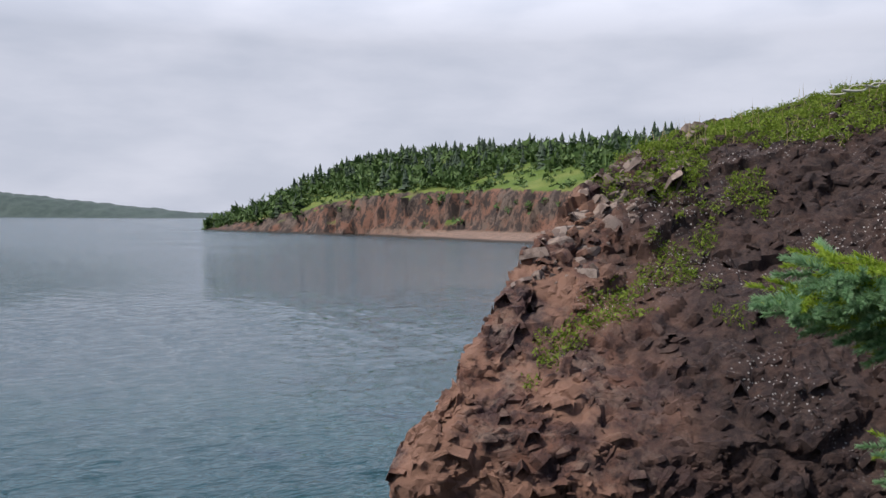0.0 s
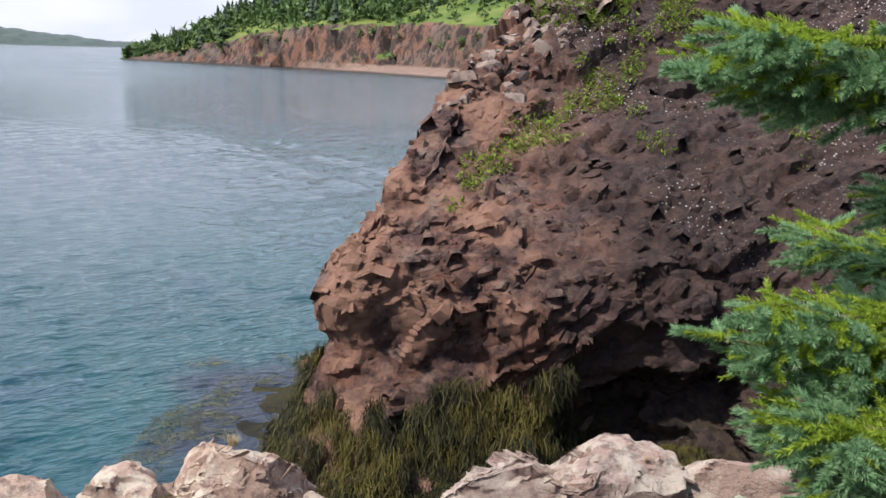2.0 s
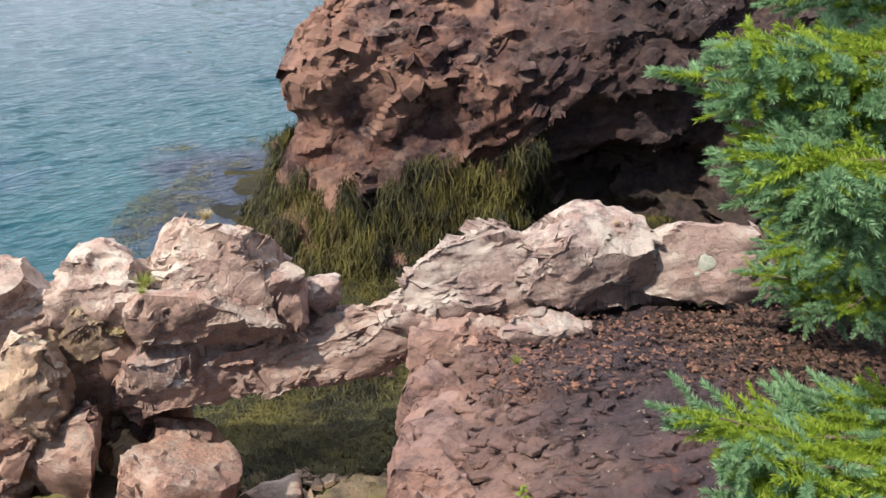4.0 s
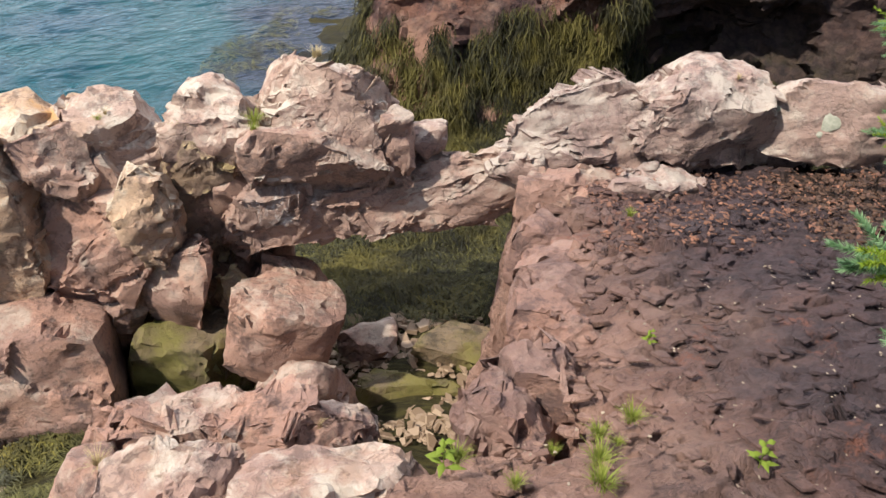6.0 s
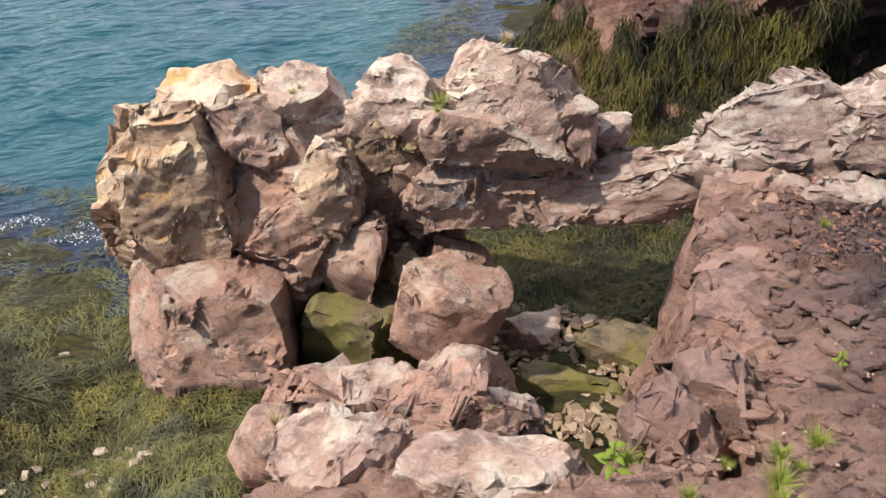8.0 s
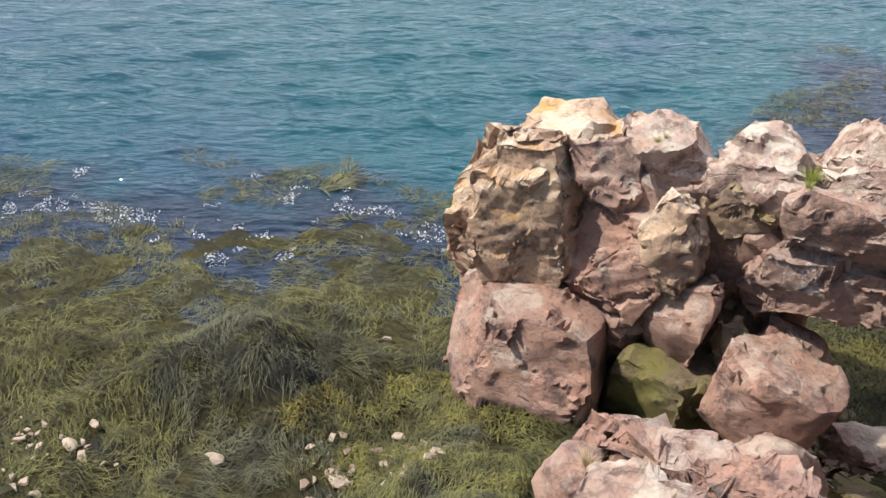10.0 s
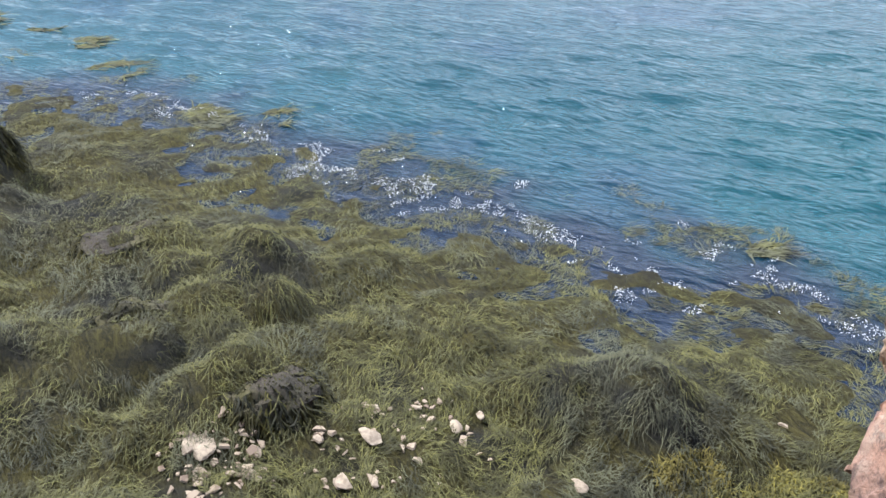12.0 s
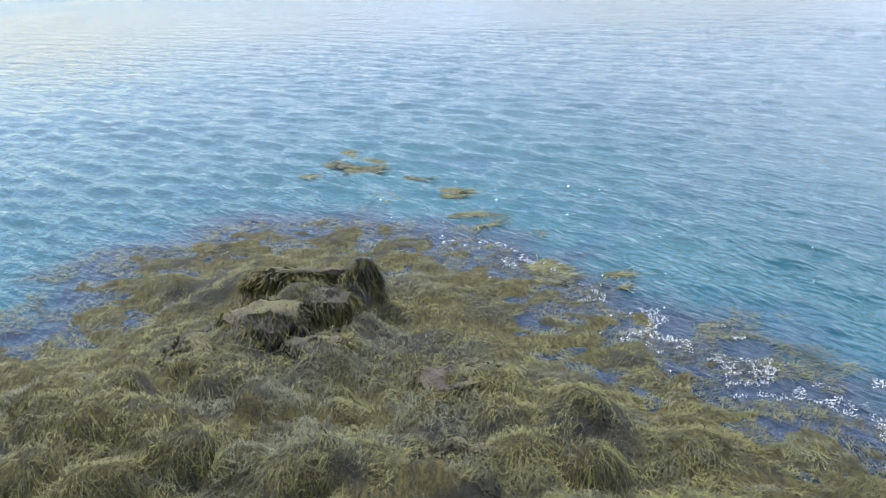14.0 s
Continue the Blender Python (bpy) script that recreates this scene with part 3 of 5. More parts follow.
def ledge_relief(V, N):
    flat = smooth(0.55, 0.85, N[:, 2])
    B = turned(turned(V, 0, 0, -32), 28, 0, 0)
    h = 0.05 * fbm(V, 0.9, 4, 3) + cells(B, (0.80, 0.30, 0.22), 14, 0.15, 1.3, 0.02, 0.04, 110) + cells(B, (0.28, 0.12, 0.10), 15, 0.05, 1.4, 0.010, 0.05, 110)
    V = V + N * (h + terrace(V, (0.42, -0.5, 0.75), 0.13, 12, 0.08) * flat)[:, None]
    V = facets(V, N, (0.62, 0.24, 0.20), 16, 0.85, 0.18, 0.07, 0.03, (28, 0, -32))
    V = facets(V, N, (0.24, 0.10, 0.08), 17, 0.9, 0.28, 0.15, 0.05, (28, 0, -32))
    return facets(V, N, (0.09, 0.05, 0.04), 18, 0.8, 0.28, 0.20, 0.10, (28, 0, -32))


def cliff_relief(V, N):
    B = turned(V, 15, 35, 20)
    high = smooth(4.6, 6.4, V[:, 2])
    h = cells(B, (1.7, 1.25, 0.95), 21, 0.62, 1.3, 0.16, 0.04, 120) + cells(B, (0.62, 0.5, 0.34), 22, 0.16, 1.3, 0.05, 0.05, 120)
    h += 0.2 * fbm(V, 1.8, 24, 3)
    V = V + N * (h * (1 - 0.35 * high))[:, None]
    # the cave at the foot, under a low brow
    hole = np.exp(-((V[:, 0] - 3.1) / 1.15) ** 4) * smooth(1.75, 0.7, V[:, 2] + 0.5 * vnoise(V, 0.6, 29)) * smooth(13.0, 10.5, V[:, 1])
    V[:, 1] += 1.3 * hole
    brow = 2.0 + 0.35 * (V[:, 0] - 2.1) - V[:, 2] + 0.3 * vnoise(V, 0.7, 30)
    V[:, 1] += 0.30 * smooth(1.6, 3.2, V[:, 0]) * smooth(-0.2, 0.5, brow + 0.25 * vnoise(V, 0.25, 31)) * smooth(12.5, 10.5, V[:, 1])
    V = facets(V, N, (1.25, 0.90, 0.55), 22, 0.75, 0.26, 0.12, 0.03, (15, 35, 20))
    V = facets(V, N, (0.50, 0.36, 0.22), 23, 0.9, 0.26, 0.13, 0.06, (15, 35, 20))
    return facets(V, N, (0.22, 0.17, 0.12), 27, 0.85, 0.26, 0.13, 0.10, (15, 35, 20))


def flat_relief(V, N):
    return V + np.stack([V[:, 0] * 0, V[:, 0] * 0, 0.045 * fbm(V * (1, 1, 0), 0.30, 8, 2)], 1)


shore = part("ground_shore", terrain("ground_shore", flat_height, np.arange(-24, 9, 0.09), np.arange(-13, 15, 0.09), M_BED, flat_relief, angle=0))
tagged(shore, "low rocky shore under a mat of olive rockweed", "shore", kind="structure")
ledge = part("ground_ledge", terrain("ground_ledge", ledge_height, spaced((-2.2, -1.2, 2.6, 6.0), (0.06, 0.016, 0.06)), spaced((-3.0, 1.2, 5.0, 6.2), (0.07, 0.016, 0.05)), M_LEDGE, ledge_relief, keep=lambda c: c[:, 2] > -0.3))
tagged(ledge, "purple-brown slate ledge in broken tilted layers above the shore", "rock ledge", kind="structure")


def cliff_parts():
    step = 0.047
    nx, ny = int(14.2 / step), int(15 / step)
    X, Y = np.meshgrid(np.linspace(-1.6, 12.6, nx), np.linspace(6.5, 21.5, ny), indexing="ij")
    V = np.stack([X, Y, cliff_height(X, Y)], -1).reshape(-1, 3)
    N = grid_normals(V, nx, ny)
    F = grid_faces(nx, ny)
    F = F[sd(COAST, V[F[:, 0], 0], V[F[:, 0], 1]) > 0.5]
    W, M, E = sea_wall(0.042)
    M = np.where((M[:, 1:2] * 0 + (M * np.array([0, -1, 0])).sum(1)[:, None]) < -0.9, -M, M)
    V, N, F = np.concatenate([V, W]), np.concatenate([N, M]), np.concatenate([F, E + len(V)])
    used = np.unique(F)
    back = np.zeros(len(V), np.int64)
    back[used] = np.arange(len(used))
    return cliff_relief(V[used], N[used]), N[used], back[F]


CLIFF_V, CLIFF_N, CLIFF_F = cliff_parts()
cliff = part("ground_cliff", mesh_of("ground_cliff", CLIFF_V, CLIFF_F, M_CLIFF, 34))
tagged(cliff, "reddish-brown fractured sea cliff with a dark cave at its foot", "cliff", kind="structure")

# ---- water to the horizon ----
def sea_sheet():
    """One sheet to the horizon, in rings round the shore, with wind waves where they can be told apart."""
    R = [2.5]
    while R[-1] < 150:
        R.append(R[-1] * 1.0085)
    while R[-1] < 4600:
        R.append(R[-1] * 1.2)
    R = np.array(R)
    A = np.radians(np.concatenate([np.arange(48, 216, 0.4), np.arange(216, 408, 6.0)]))
    n, k = len(R), len(A)
    X, Y = R[:, None] * np.cos(A), R[:, None] * np.sin(A)
    gap = (R * 0.0085)[:, None]
    g = np.random.RandomState(77)
    Z = np.zeros((n, k))
    P = np.stack([X, Y, X * 0], -1).reshape(-1, 3)
    gust = 0.75 + 0.45 * vnoise(P, 9.0, 78).reshape(n, k)
    for _ in range(58):
        wl = 0.19 * 2 ** g.uniform(0, 2.7)
        a = radians(-45 + g.normal() * 24)
        kx, ky = 2 * np.pi / wl * math.cos(a), 2 * np.pi / wl * math.sin(a)
        ph = kx * X + ky * Y + g.uniform(0, 6.28) + 1.3 * np.sin(0.21 * (X * math.sin(a) - Y * math.cos(a)) + g.uniform(0, 6.28))
        amp = 0.0082 * wl ** 0.75 * smooth(1.8, 3.2, wl / gap)
        Z += amp * (np.sin(ph) + 0.25 * np.sin(2 * ph + 1.57))
    Z *= gust * smooth(260, 40, R)[:, None] * (0.35 + 0.65 * smooth(-0.5, -3.0, shore_d(X, Y)))
    V = np.stack([X, Y, Z], -1).reshape(-1, 3)
    i = np.arange(n - 1)[:, None] * k
    j = np.arange(k)[None, :]
    F = np.stack([i + j, i + k + j, i + k + (j + 1) % k, i + (j + 1) % k], -1).reshape(-1, 4)
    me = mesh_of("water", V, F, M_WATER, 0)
    depth = me.attributes.new("depth", "FLOAT", "POINT")
    depth.data.foreach_set("value", np.clip(-shore_d(X, Y), 0, 4).astype(np.float32).ravel())
    return me


tagged(part("water", sea_sheet()), "rippled teal sea water reflecting a pale sky", "sea", kind="structure")
me = bpy.data.meshes.new("sea_bed")
me.from_pydata([(-4500, -4500, -2.6), (4500, -4500, -2.6), (4500, 4500, -2.6), (-4500, 4500, -2.6)], [], [(0, 1, 2, 3)])
me.materials.append(M_BED)
tagged(part("ground_sea_bed", me), "dark sea bed under the water", "sea bed", kind="structure")


# ---- rocks ----
def rock_mesh(name, size, seed, turn, material, boxy=5.0, cuts=13, sub=5, rough=1.0):
    bm = bmesh.new()
    bmesh.ops.create_icosphere(bm, subdivisions=sub, radius=1.0)
    V = np.array([v.co[:] for v in bm.verts])
    F = np.array([[v.index for v in f.verts] for f in bm.faces])
    bm.free()
    g = np.random.RandomState(seed)
    V = V / ((np.abs(V) ** boxy).sum(1) ** (1 / boxy))[:, None]
    for _ in range(cuts):
        n = g.normal(size=3)
        n /= np.linalg.norm(n)
        V = V - np.outer(np.maximum(V @ n - g.uniform(0.60, 1.0), 0), n)
    V = turned(V * np.array(size) / 2, *turn)
    m = float(np.mean(size))
    off = g.uniform(-50, 50, 3)
    joint = (18 + g.uniform(-8, 8), 30 + g.uniform(-8, 8), -20 + g.uniform(-10, 10))
    N = face_normals(V, F)
    V = V + N * (0.04 * m * rough * fbm(V + off, m * 0.7, seed, 2))[:, None]
    for cell, hold, tilt, step, band in ((0.62, 0.9, 0.20, 0.10, 0.025), (0.27, 0.95, 0.20, 0.065, 0.04), (0.11, 0.85, 0.17, 0.045, 0.12)):
        N = face_normals(V, F)
        V = facets(V + off, N, (m * cell * 1.5, m * cell * 1.1, m * cell * 0.6), seed + int(cell * 100), hold, tilt * rough, step * rough, band, joint) - off
    V = V + face_normals(V, F) * (0.006 * m * fbm(V + off, m * 0.10, seed, 2))[:, None]
    lo, hi = np.percentile(V, 0.4, axis=0), np.percentile(V, 99.6, axis=0)
    V = (V - (lo + hi) / 2) * (np.array(size) / (hi - lo))
    return mesh_of(name, V, F, material, 30)


ROCKS = {}


def on_rock(seed, x, z=None, y=None, reach=0.05):
    """A point of a rock's skin: its front at x and z, or its top at x and y."""
    ob = ROCKS[seed]
    co = np.empty(len(ob.data.vertices) * 3, np.float32)
    ob.data.vertices.foreach_get("co", co)
    V = co.reshape(-1, 3) + np.array(ob.location)
    other, key = (2, z) if z is not None else (1, y)
    d = (V[:, 0] - x) ** 2 + (V[:, other] - key) ** 2
    near = V[d < max(reach ** 2, d.min() * 1.5)]
    return near[near[:, 1].argmin()] if z is not None else near[near[:, 2].argmax()]


def patch_on(seed, name, x, z, r, material, label, tall=1.0):
    """A thin crust on a rock's front, following its skin."""
    g = np.random.RandomState(int(abs(x * 1000 + z * 100)) + seed)
    ob = ROCKS[seed]
    n = 14
    co = np.empty(len(ob.data.vertices) * 3, np.float32)
    ob.data.vertices.foreach_get("co", co)
    V = co.reshape(-1, 3) + np.array(ob.location)
    near = V[((V[:, 0] - x) ** 2 + ((V[:, 2] - z) / tall) ** 2 < (1.5 * r + 0.03) ** 2) & (V[:, 1] < ob.location[1])]
    fit, _, _, _ = np.linalg.lstsq(np.stack([near[:, 0] * 0 + 1, near[:, 0] - x, near[:, 2] - z], 1), near[:, 1], rcond=None)
    ring = []
    for k, f in ((1, 0.0), (n, 0.55), (n, 1.0)):
        for i in range(k):
            a = 2 * math.pi * i / n
            q = r * f * (g.uniform(0.85, 1.1) if f > 0.9 else 1)
            dx, dz = q * math.cos(a), q * tall * math.sin(a)
            ring.append((x + dx, fit[0] + fit[1] * dx + fit[2] * dz - (0.008 if f < 0.9 else 0.001), z + dz))
    F = [(0, 1 + i, 1 + (i + 1) % n) for i in range(n)]
    for i in range(n):
        j = (i + 1) % n
        F += [(1 + i, 1 + n + i, 1 + n + j), (1 + i, 1 + n + j, 1 + j)]
    V = np.array(ring) - np.array(ob.location)
    crust = new(name, mesh_of(name, V, F, material, 0))
    crust.parent = ob
    tagged(crust, label)


def rock(name, centre, size, seed, material, label, turn=(0, 0, 0), category="rock", group="", **more):
    ob = new(name, rock_mesh(name, size, seed, turn, material, **more))
    ob.location = centre
    ROCKS[seed] = ob
    return tagged(ob, label, category, group)


RIDGE = "blocks of the natural rock bridge"
STACK = "blocks of the rock stack"
BOULDERS = "boulders in the gully"
rock("rock_block", (-0.74, 5.0, 2.26), (0.84, 0.62, 0.60), 31, M_PALE, "bleached pink rock block with pale lichen and grass on top", (-12, 6, 6), group=RIDGE, sub=6, boxy=3.5, rough=0.7)
rock("rock_block", (-0.77, 4.78, 2.00), (0.90, 0.50, 0.52), 32, M_GREY, "grey-pink rock block with an undercut lower face", (0, -8, 0), group=RIDGE, sub=6, rough=0.7)
rock("rock_block", (-0.33, 4.95, 2.04), (0.30, 0.42, 0.48), 47, M_GREY, "narrow grey rock leaning against the bleached block", (0, 12, 0), group=RIDGE)
rock("rock_block", (-1.42, 4.98, 2.05), (0.60, 0.57, 0.66), 33, M_PALE, "bleached pink pointed rock block beside a grass tuft", (0, 14, 10), group=RIDGE, boxy=3.0)
rock("rock_block", (-0.88, 4.88, 1.60), (1.20, 0.62, 0.80), 34, M_STREAKED, "grey-pink bridging rock streaked white with droppings", (0, -8, 0), group=RIDGE, sub=6, rough=0.7)
rock("rock_slab", (-0.10, 4.92, 1.70), (1.32, 0.50, 0.52), 35, M_GREY, "grey-pink rock slab spanning the gully as a bridge", (0, -9, 0), group=RIDGE, sub=6, rough=0.8)
rock("small_rock", (-0.11, 5.06, 2.00), (0.26, 0.26, 0.26), 36, M_BOULDER, "small grey rock with a white lichen spot", sub=4, group=RIDGE)
rock("boulder", (0.86, 5.05, 2.05), (1.10, 0.6, 0.76), 37, M_BOULDER, "grey wedge-shaped boulder with a pale top edge", (0, -30, 4), group=RIDGE, boxy=4.0, sub=6, rough=0.7)
rock("boulder", (1.58, 5.06, 2.15), (1.00, 0.64, 0.70), 38, M_BOULDER, "pale pink-grey boulder bleached along its top", (0, 6, 0), group=RIDGE, boxy=4.0, sub=6, rough=0.7)
rock("boulder", (2.40, 5.08, 2.18), (1.22, 0.56, 0.54), 39, M_BOULDER, "dark grey boulder with round pale lichen spots", (0, 4, 0), group=RIDGE, boxy=3.0, rough=0.5)
rock("boulder", (1.24, 4.54, 1.93), (0.58, 0.34, 0.30), 40, M_BOULDER, "small brown-grey boulder lying on the ledge", (0, 0, 8), group=RIDGE)
rock("rock_block", (-1.06, 5.08, 1.86), (0.80, 0.48, 0.66), 42, M_GREY, "shaded rock wedged between the bridge's upper blocks", group=RIDGE)
rock("rock_block", (-1.54, 4.92, 1.66), (0.66, 0.50, 1.06), 43, M_MOSSY, "brown rock streaked with dry straw-coloured moss", (0, 4, 6), group=RIDGE, sub=6)
rock("rock_block", (0.55, 4.98, 1.76), (0.60, 0.5, 0.56), 44, M_BOULDER, "dark grey-pink rock closing the bridge against the boulders", (0, 18, 0), group=RIDGE)
rock("boulder", (1.25, 5.2, 1.92), (1.3, 0.45, 0.56), 45, M_BOULDER, "shaded grey boulder behind the pale ones", group=RIDGE, sub=4)
rock("boulder", (2.0, 5.2, 1.95), (1.1, 0.45, 0.54), 46, M_BOULDER, "shaded grey boulder under the lichen-spotted one", group=RIDGE, sub=4)
for i, (x, y, z, sx, sy, sz, rz) in enumerate(((0.56, 4.12, 1.78, 0.46, 0.44, 0.50, 10), (0.60, 3.72, 1.84, 0.52, 0.44, 0.54, -15), (0.52, 3.32, 1.93, 0.46, 0.44, 0.58, 25), (0.47, 2.94, 2.04, 0.48, 0.40, 0.56, -8), (0.36, 2.58, 2.16, 0.42, 0.40, 0.52, 20), (0.20, 2.30, 2.22, 0.40, 0.34, 0.46, -24))):
    rock("ledge_rock", (x, y, z), (sx, sy, sz), 90 + i, M_BRINK, "pink-brown blocky rock forming the ledge's broken brink", (6, -8, rz), group="blocks along the brink", sub=5)
rock("rock_block", (0.72, 4.58, 1.80), (0.62, 0.42, 0.52), 41, M_PINK, "layered pink rock block at the end of the bridge", (0, 10, 0), group=RIDGE)

rock("boulder", (-2.58, 4.26, 0.63), (1.14, 0.90, 1.24), 351, M_PINK, "large pink rounded boulder with a flat split face, green below", (8, 6, 12), group=STACK, sub=6, rough=0.4, boxy=3.5)
rock("rock_block", (-2.80, 4.48, 1.66), (0.84, 0.62, 1.20), 52, M_TAN, "tan jagged rock block with orange and white lichen", (0, 8, 0), group=STACK, sub=6, rough=0.9)
rock("rock_block", (-3.14, 4.72, 1.36), (0.78, 0.80, 1.30), 353, M_TAN, "tan cracked rock wall block above the seaweed", (0, 8, 10), group=STACK, sub=6)
rock("rock_block", (-2.80, 4.98, 1.88), (0.80, 0.70, 0.66), 64, M_TAN, "rounded tan rock block crusted with orange lichen", (0, 0, 5), group=STACK, boxy=3.0)
rock("small_rock", (-2.40, 5.08, 1.98), (0.38, 0.40, 0.42), 65, M_TAN, "small rounded pink rock between two larger tops", (0, 0, 15), group=STACK, boxy=3.0, sub=4)
rock("rock_block", (-2.02, 4.96, 2.00), (0.70, 0.64, 0.62), 55, M_PALE, "pale pink rounded rock block with yellow lichen", (0, -6, 0), group=STACK, boxy=3.0)
rock("rock_block", (-2.26, 4.66, 1.98), (0.46, 0.42, 0.54), 66, M_GREY, "grey rock block with a white lichen cap", (0, -8, 0), group=STACK)
rock("rock_block", (-2.10, 4.62, 1.48), (0.80, 0.52, 0.78), 56, M_PINK, "red-pink flat-faced rock block split by cracks", (4, 0, -8), boxy=6.0, group=STACK, sub=6, rough=0.8)
rock("rock_block", (-1.78, 4.52, 1.72), (0.42, 0.46, 0.66), 57, M_TAN, "tan lichen-spotted rock block with a projecting lip", (0, 4, 0), group=STACK)
rock("rock_slab", (-1.68, 4.5, 1.16), (0.56, 0.41, 0.84), 58, M_PINK, "smooth red-pink tapering rock slab standing upright", (6, 10, -12), boxy=6.0, group=STACK, rough=0.4)
rock("small_rock", (-2.10, 4.58, 0.96), (0.46, 0.40, 0.62), 67, M_GREY, "brown broken rock wedged beside the red slab", (0, 0, 20), group=STACK)
rock("boulder", (-1.64, 4.50, 0.58), (0.84, 0.661, 0.82), 59, M_ALGAE, "dark cracked rock stained green with algae", (0, 0, 0), group=STACK)
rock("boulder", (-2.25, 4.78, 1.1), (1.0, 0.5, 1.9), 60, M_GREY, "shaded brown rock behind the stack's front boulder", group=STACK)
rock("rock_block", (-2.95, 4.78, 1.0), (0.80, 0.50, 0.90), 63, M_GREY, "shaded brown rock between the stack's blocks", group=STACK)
rock("rock_block", (-2.45, 4.88, 1.66), (0.80, 0.50, 0.95), 62, M_TAN, "tan-brown rock filling the heart of the stack", group=STACK)
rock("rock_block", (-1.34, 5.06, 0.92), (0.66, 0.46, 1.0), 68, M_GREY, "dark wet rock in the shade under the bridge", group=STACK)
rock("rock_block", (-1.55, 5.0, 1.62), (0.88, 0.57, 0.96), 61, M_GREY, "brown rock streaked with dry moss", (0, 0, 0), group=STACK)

rock("boulder", (-0.98, 4.36, 1.01), (0.74, 0.56, 0.70), 71, M_PINK, "pink-grey angular boulder wedged in the gully", (0, 22, 14), boxy=3.4, group=BOULDERS, rough=0.6)
rock("boulder", (-1.30, 4.58, 1.05), (0.34, 0.34, 0.48), 72, M_MOSSY, "yellow-green stained rock beside a larger boulder", group=BOULDERS, sub=4)
rock("boulder", (-1.03, 4.68, 1.10), (0.54, 0.36, 0.42), 78, M_PINK, "pink-brown rock wedged behind the angular boulder", (0, 0, 10), group=BOULDERS, sub=4)
rock("boulder", (-0.84, 4.02, 0.70), (0.66, 0.56, 0.74), 73, M_GREY, "grey wedge boulder under the pink one", (0, -20, 10), group=BOULDERS, rough=0.6)
rock("boulder", (0.19, 4.86, 0.40), (0.76, 0.46, 0.36), 74, M_ALGAE, "green algae-covered boulder on the gully floor", (0, 14, 8), group=BOULDERS, boxy=2.6, rough=0.5)
rock("boulder", (-0.26, 4.46, 0.32), (0.90, 0.46, 0.42), 75, M_ALGAE, "long olive boulder slick with algae", (0, 6, -6), group=BOULDERS, boxy=3.0, rough=0.5)
rock("boulder", (0.06, 4.72, 0.24), (0.46, 0.4, 0.30), 76, M_ALGAE, "brown-green stone between larger boulders", group=BOULDERS, sub=4)
rock("boulder", (-0.52, 4.92, 0.4), (0.44, 0.4, 0.3), 77, M_GREY, "brown wet stone at the edge of the weed", group=BOULDERS, sub=4)

rock("ledge_rock", (-0.74, 2.08, 2.40), (0.96, 0.44, 0.38), 81, M_PINK, "pink cracked rock at the brink of the ledge", (4, -6, 14), group="rocks on the ledge", sub=6)
rock("ledge_rock", (-0.82, 1.74, 2.56), (0.44, 0.30, 0.28), 82, M_PALE, "bleached white-pink rock on the ledge", (0, -8, 20), group="rocks on the ledge")
rock("ledge_rock", (-0.36, 1.72, 2.60), (0.54, 0.28, 0.26), 83, M_PALE, "bleached pale rock at the ledge's brink", (0, 4, 4), group="rocks on the ledge")
rock("ledge_rock", (-1.10, 1.88, 2.44), (0.26, 0.3, 0.32), 84, M_PINK, "pink split rock beside a yellow grass tuft", sub=4, group="rocks on the ledge")


# ---- far shore ----
HEAD = [(-95, 312), (-74, 288), (-51, 264), (-24, 230), (-4, 196), (17, 168), (60, 150), (260, 120), (260, 520), (60, 520), (-40, 400)]


def head_height(X, Y):
    P = np.stack([X, Y, X * 0], -1).reshape(-1, 3)
    d = sd(HEAD, X, Y) + 2.5 * vnoise(P, 14, 61).reshape(X.shape)
    d0 = d - 13 * smooth(-30, 10, X)          # a beach in front of the cliff
    crest = 0.8 + 10.8 * smooth(-97, -10, X) - 1.5 * smooth(5, 40, X)
    wall = crest * smooth(0, 5.5, d0)
    rise = np.clip((d0 - 5) * 0.34, 0, 6.5 * smooth(-104, -40, X) + 6.0)
    beach = np.clip(d * 0.14, -2, 1.9)
    return np.maximum(beach, np.where(d0 > 0, wall + rise, -2)) + 0.3 * vnoise(P, 5, 62).reshape(X.shape)


def head_relief(V, N):
    steep = smooth(0.93, 0.7, N[:, 2])
    h = cells(turned(V, 10, 20, 30), (7, 6, 9), 63, 4.2, 1.1, 0.6, 0.06) + cells(V, (2.6, 2.6, 3.4), 64, 1.7, 1.2, 0.4, 0.06)
    return V + N * (h * steep)[:, None]


